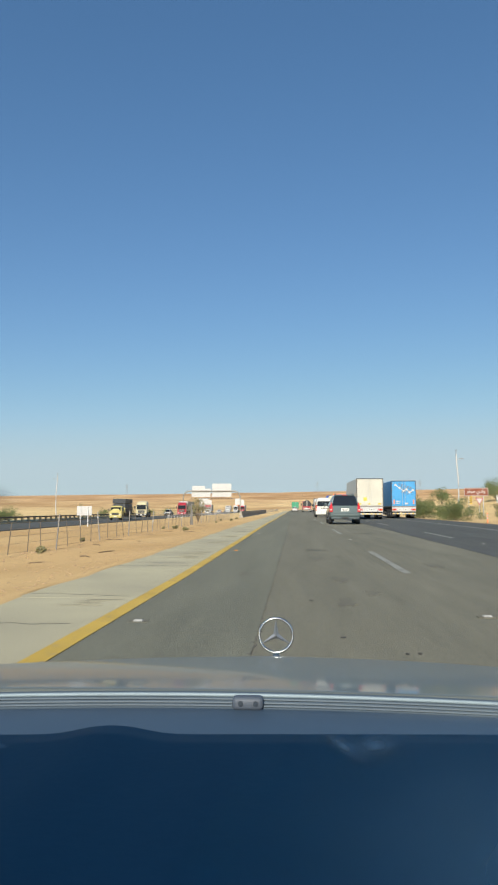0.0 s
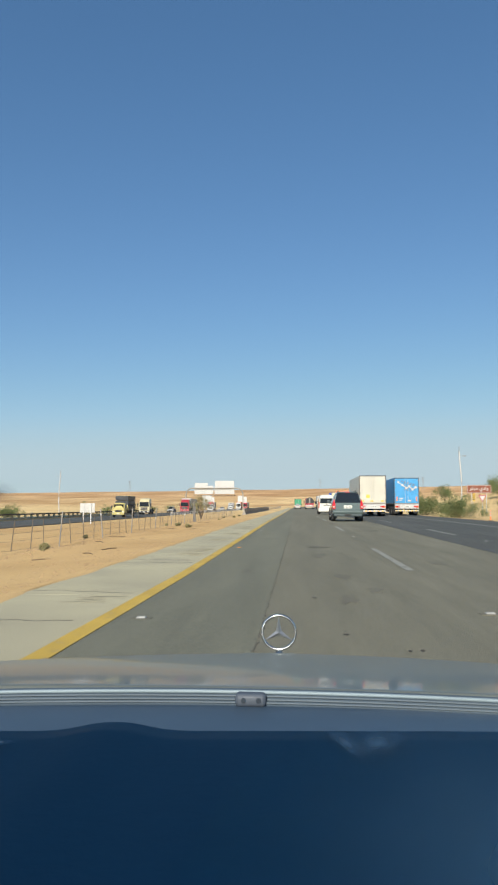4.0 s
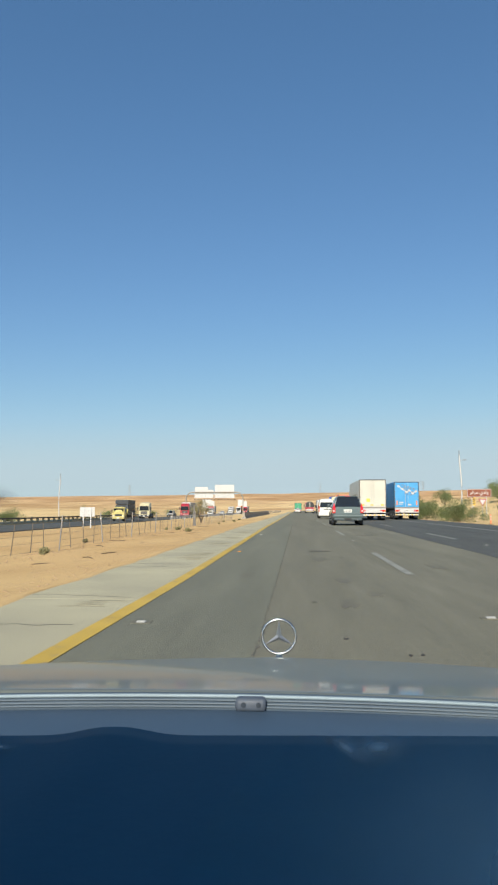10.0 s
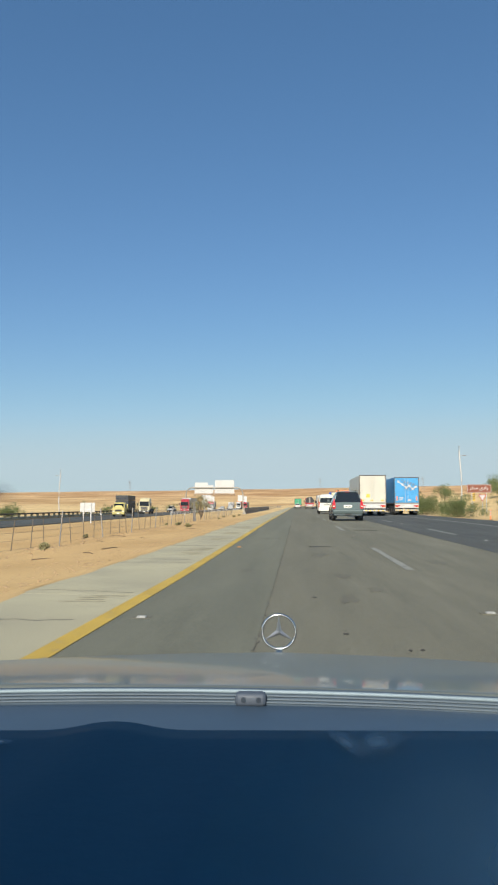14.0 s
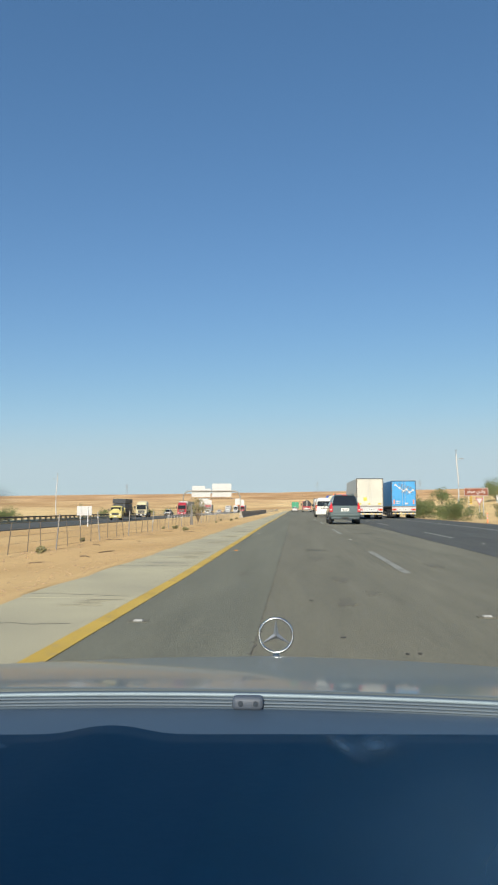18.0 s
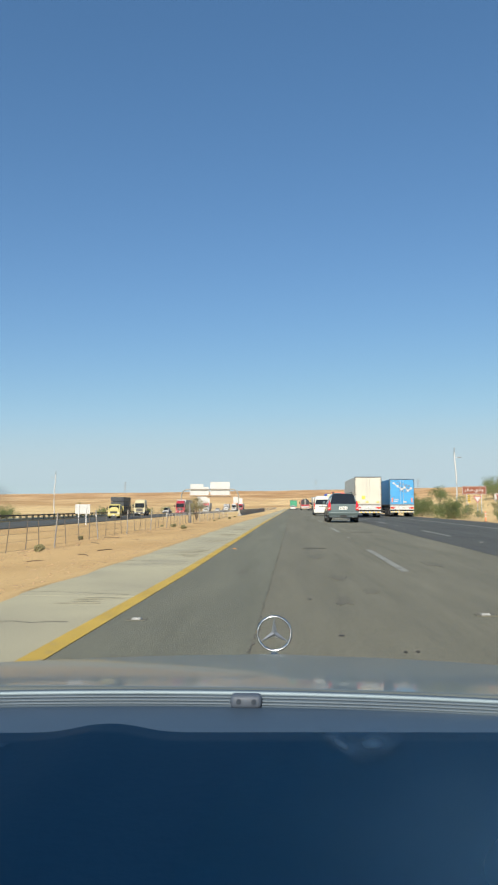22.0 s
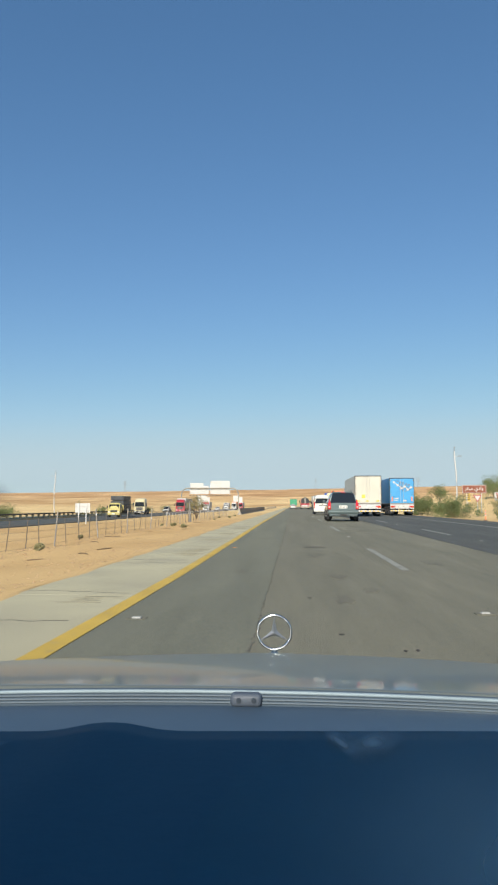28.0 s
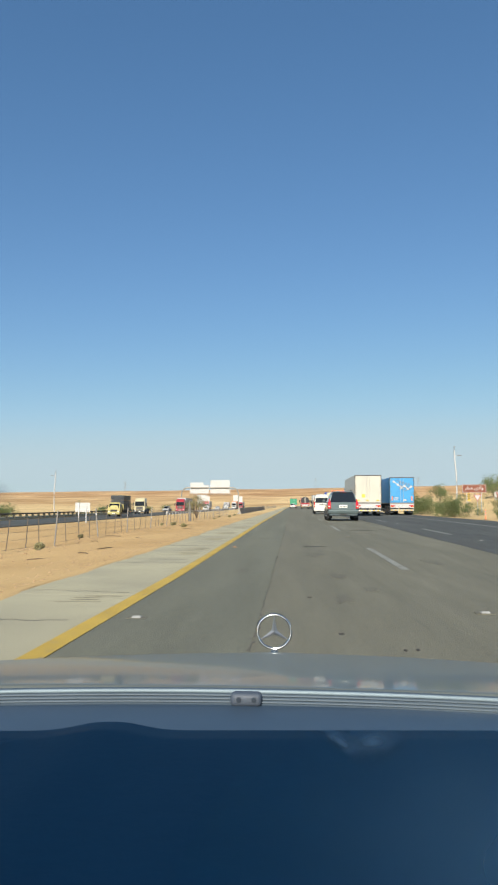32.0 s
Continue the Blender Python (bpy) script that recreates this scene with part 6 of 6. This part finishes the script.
def street_lamp(m, height, side):
    """Slender white lamp post with a curved top and a small head."""
    ob = thing("street_lamp", "slender white street lamp with a wavy pole", "street lamp", "street lamps", m)
    pts = [(side * (0.10 * math.sin(k / 14 * 5.0) * k / 6 + 0.012 * k), 0, height * k / 14) for k in range(15)]
    part("pole", pipe(pts, 0.085, 8), "white", ob, "", True)
    part("base", bx(-0.18, 0.18, -0.18, 0.18, -0.3, 0.5, 0.03), "concrete", ob)
    e = pts[12]
    head = part("arm", pipe([e, (e[0] + side * 0.5, 0, e[2] + 0.1)], 0.03, 6), "white", ob)
    part("lamp_head", bx(e[0] + side * 0.6 - 0.25, e[0] + side * 0.6 + 0.25, -0.12, 0.12, e[2] + 0.05, e[2] + 0.13, 0.03), "steel", head)


street_lamp(on_ground(20.4, 92), 8.8, 1)
street_lamp(on_ground(-40.6, 122), 8.4, -1)


def leaf_cloud(centres, per, size, rng):
    """Many small leaves round the ends of the twigs."""
    verts, faces = [], []
    for (cx, cy, cz), r in centres:
        for _ in range(per):
            d = rng.normal(size=3)
            d /= np.linalg.norm(d)
            p = np.array((cx, cy, cz)) + d * r * rng.uniform(0.25, 1.0) ** 0.6 * (1, 1, 0.72)
            a, b = rng.normal(size=3), rng.normal(size=3)
            a /= np.linalg.norm(a)
            b -= a * a.dot(b)
            b /= np.linalg.norm(b)
            s = size * rng.uniform(0.6, 1.4)
            i = len(verts)
            verts += [p - a * s, p + b * s * 0.45, p + a * s, p - b * s * 0.45]
            faces.append((i, i + 1, i + 2, i + 3))
    me = bpy.data.meshes.new("crown")
    me.from_pydata([tuple(v) for v in verts], [], faces)
    return me


def shrub(x, y, width, height, seed, label, material="leaf", per=70, category="shrub", sink=0.0, size=0.06):
    """Several bent stems out of one foot, with clumps of small leaves."""
    rng = np.random.default_rng(seed)
    ob = thing(category, label, category, "shrubs in the desert", pose(x, y, ground_z(x, y) - sink, 0, 0, float(rng.uniform(0, 360))))
    stems, ends = bmesh.new(), []
    for k in range(9):
        a, lean = rng.uniform(0, math.tau), rng.uniform(0.15, 1.0)
        tip = (math.cos(a) * width * 0.42 * lean, math.sin(a) * width * 0.42 * lean, height * rng.uniform(0.55, 0.95) * (1.05 - 0.35 * lean))
        mid = (tip[0] * 0.35, tip[1] * 0.35, tip[2] * 0.55)
        pipe([(0, 0, -0.15), mid, tip], 0.012 * height, 5, stems)
        ends.append((tip, width * rng.uniform(0.13, 0.22)))
        for _ in range(4):
            f = rng.uniform(0.45, 1.0)
            q = tuple(m0 + (t0 - m0) * f + rng.normal() * width * 0.10 for m0, t0 in zip(mid, tip))
            ends.append(((q[0], q[1], max(q[2], height * 0.12)), width * rng.uniform(0.08, 0.17)))
    part("trunk" if category == "tree" else "stem", stems, "bark", ob)
    me = leaf_cloud(ends, per, size, rng)
    me.materials.append(M[material])
    crown = new("crown", me)
    crown.parent = ob
    return ob


shrub(18.6, 84, 6.4, 1.75, 1, "bushy green desert shrub beside the hard shoulder", per=330, size=0.06)
shrub(24.2, 80, 5.6, 1.7, 2, "bushy green desert shrub beside the hard shoulder", per=330, size=0.06)
shrub(17.2, 98, 6.2, 1.6, 3, "bushy green desert shrub beside the hard shoulder", per=300, size=0.06)
shrub(30.2, 92, 5.5, 1.9, 4, "bushy green desert shrub beside the hard shoulder", per=300, size=0.06)
shrub(33, 118, 3.2, 1.6, 5, "low dry desert shrub on the sand", "leaf_dry")
for k, (x, y, w, h) in enumerate(((41, 150, 8, 3.1), (47, 165, 8, 3.4), (34, 170, 6, 3.6), (50, 186, 7, 3.2), (28, 176, 6, 2.8))):
    shrub(x, y, w, h, 10 + k, "green acacia tree among desert scrub", per=90, category="tree", size=0.09)
shrub(-12.2, 92, 3.3, 3.0, 20, "thin sparse bush leaning over the median fence", "leaf_dry", 60)
for k, (x, y, w, h) in enumerate(((-52, 128, 5, 2.2), (-57, 140, 6, 2.4), (-50, 170, 4, 2.6), (-54, 205, 6, 2.4), (-49, 240, 5, 2.2), (-60, 262, 8, 3.0), (-50, 290, 7, 2.8), (-48, 330, 6, 2.4))):
    shrub(x, y, w, h, 30 + k, "dark green shrub beyond the opposite road", per=60, size=0.09)
for k in range(10):
    y = 14 + 8.2 * k + random.uniform(-2, 2)
    x = -8.3 + random.uniform(-2.2, 2.6)
    shrub(x, y, random.uniform(0.2, 0.42), random.uniform(0.12, 0.24), 60 + k, "small dry grass tuft in the sand", "leaf_dry", 12, "grass tuft", 0.02, 0.05)

# pebbles, clods and sticks on the sand
rng = np.random.default_rng(5)
bm = bmesh.new()
unit_rock = bmesh.new()
bmesh.ops.create_icosphere(unit_rock, subdivisions=1, radius=1)
rock_v = [v.co.copy() for v in unit_rock.verts]
rock_f = [[v.index for v in f.verts] for f in unit_rock.faces]
unit_rock.free()


def rocks(name, places, material, label):
    verts, faces = [], []
    for x, y, s in places:
        z, k = ground_z(x, y), len(verts)
        sx, sy, sz, a = s * rng.uniform(0.7, 1.5), s * rng.uniform(0.7, 1.3), s * rng.uniform(0.35, 0.7), rng.uniform(0, math.tau)
        for v in rock_v:
            j = rng.uniform(0.8, 1.2)
            px, py = v.x * sx * j, v.y * sy * j
            verts.append((x + px * math.cos(a) - py * math.sin(a), y + px * math.sin(a) + py * math.cos(a), z + v.z * sz * j))
        faces += [[k + i for i in f] for f in rock_f]
    me = bpy.data.meshes.new(name)
    me.from_pydata(verts, [], faces)
    me.materials.append(M[material])
    return tagged(new(name, me), label, "stones", "", "stuff")


bm.free()
rocks("pebbles", [(-3.75 - 5.6 * rng.uniform() ** 1.4, 5 + 60 * rng.uniform() ** 1.5, rng.uniform(0.006, 0.030)) for _ in range(1500)], "stone", "scattered small brown pebbles on the sandy median")
rocks("crumbs", [(-3.8 - 1.6 * rng.uniform() ** 1.8, 4.5 + 50 * rng.uniform() ** 1.4, rng.uniform(0.010, 0.030)) for _ in range(700)], "stone", "loose crumbs of dry sandy soil beside the shoulder")
rocks("clods", [(-8.2 + rng.normal() * 0.5, 9 + 70 * rng.uniform(), rng.uniform(0.02, 0.06)) for _ in range(500)], "stone", "clods of earth heaped along the fence")
rocks("rubble", [(38 + 34 * rng.uniform(), 150 + 90 * rng.uniform(), rng.uniform(0.1, 0.5)) for _ in range(500)], "stone", "brown rubble on the stony rise")
for k in range(16):
    x, y = -4.6 - 2.5 * random.random(), 8 + 2.7 * k + random.uniform(-2, 2)
    a, z = random.uniform(0, math.pi), ground_z(x, y)
    l = random.uniform(0.15, 0.45)
    stick = part("stick", pipe([(x, y, z + 0.01), (x + l * math.cos(a), y + l * math.sin(a), z + 0.03), (x + 1.9 * l * math.cos(a + 0.15), y + 1.9 * l * math.sin(a + 0.15), z + 0.015)], 0.014, 5), "bark")
    tagged(stick, "dry dark stick lying on the sand", "stick", "sticks on the sand")


def pylon(x, y, h):
    ob = thing("power_pylon", "far grey lattice power pylon on the hills", "pylon", "power pylons", on_ground(x, y))
    for sx in (-1, 1):
        for sy in (-1, 1):
            part("leg", rod((sx * h * 0.09, sy * h * 0.09, -1), (sx * 0.4, sy * 0.4, h), 0.22, 4), "steel", ob)
    for f in (0.72, 0.84, 0.96):
        part("cross_arm", rod((-h * 0.16, 0, h * f), (h * 0.16, 0, h * f), 0.25, 4), "steel", ob)
    for f in (0.2, 0.4, 0.6):
        w = h * 0.09 * (1 - f)
        part("brace", rod((-w, -w, h * f), (w, w, h * (f + 0.1)), 0.15, 4), "steel", ob)


for x, y in ((-560, 2400), (-260, 2500), (80, 2500), (420, 2450), (640, 2300)):
    pylon(x, y, 44)
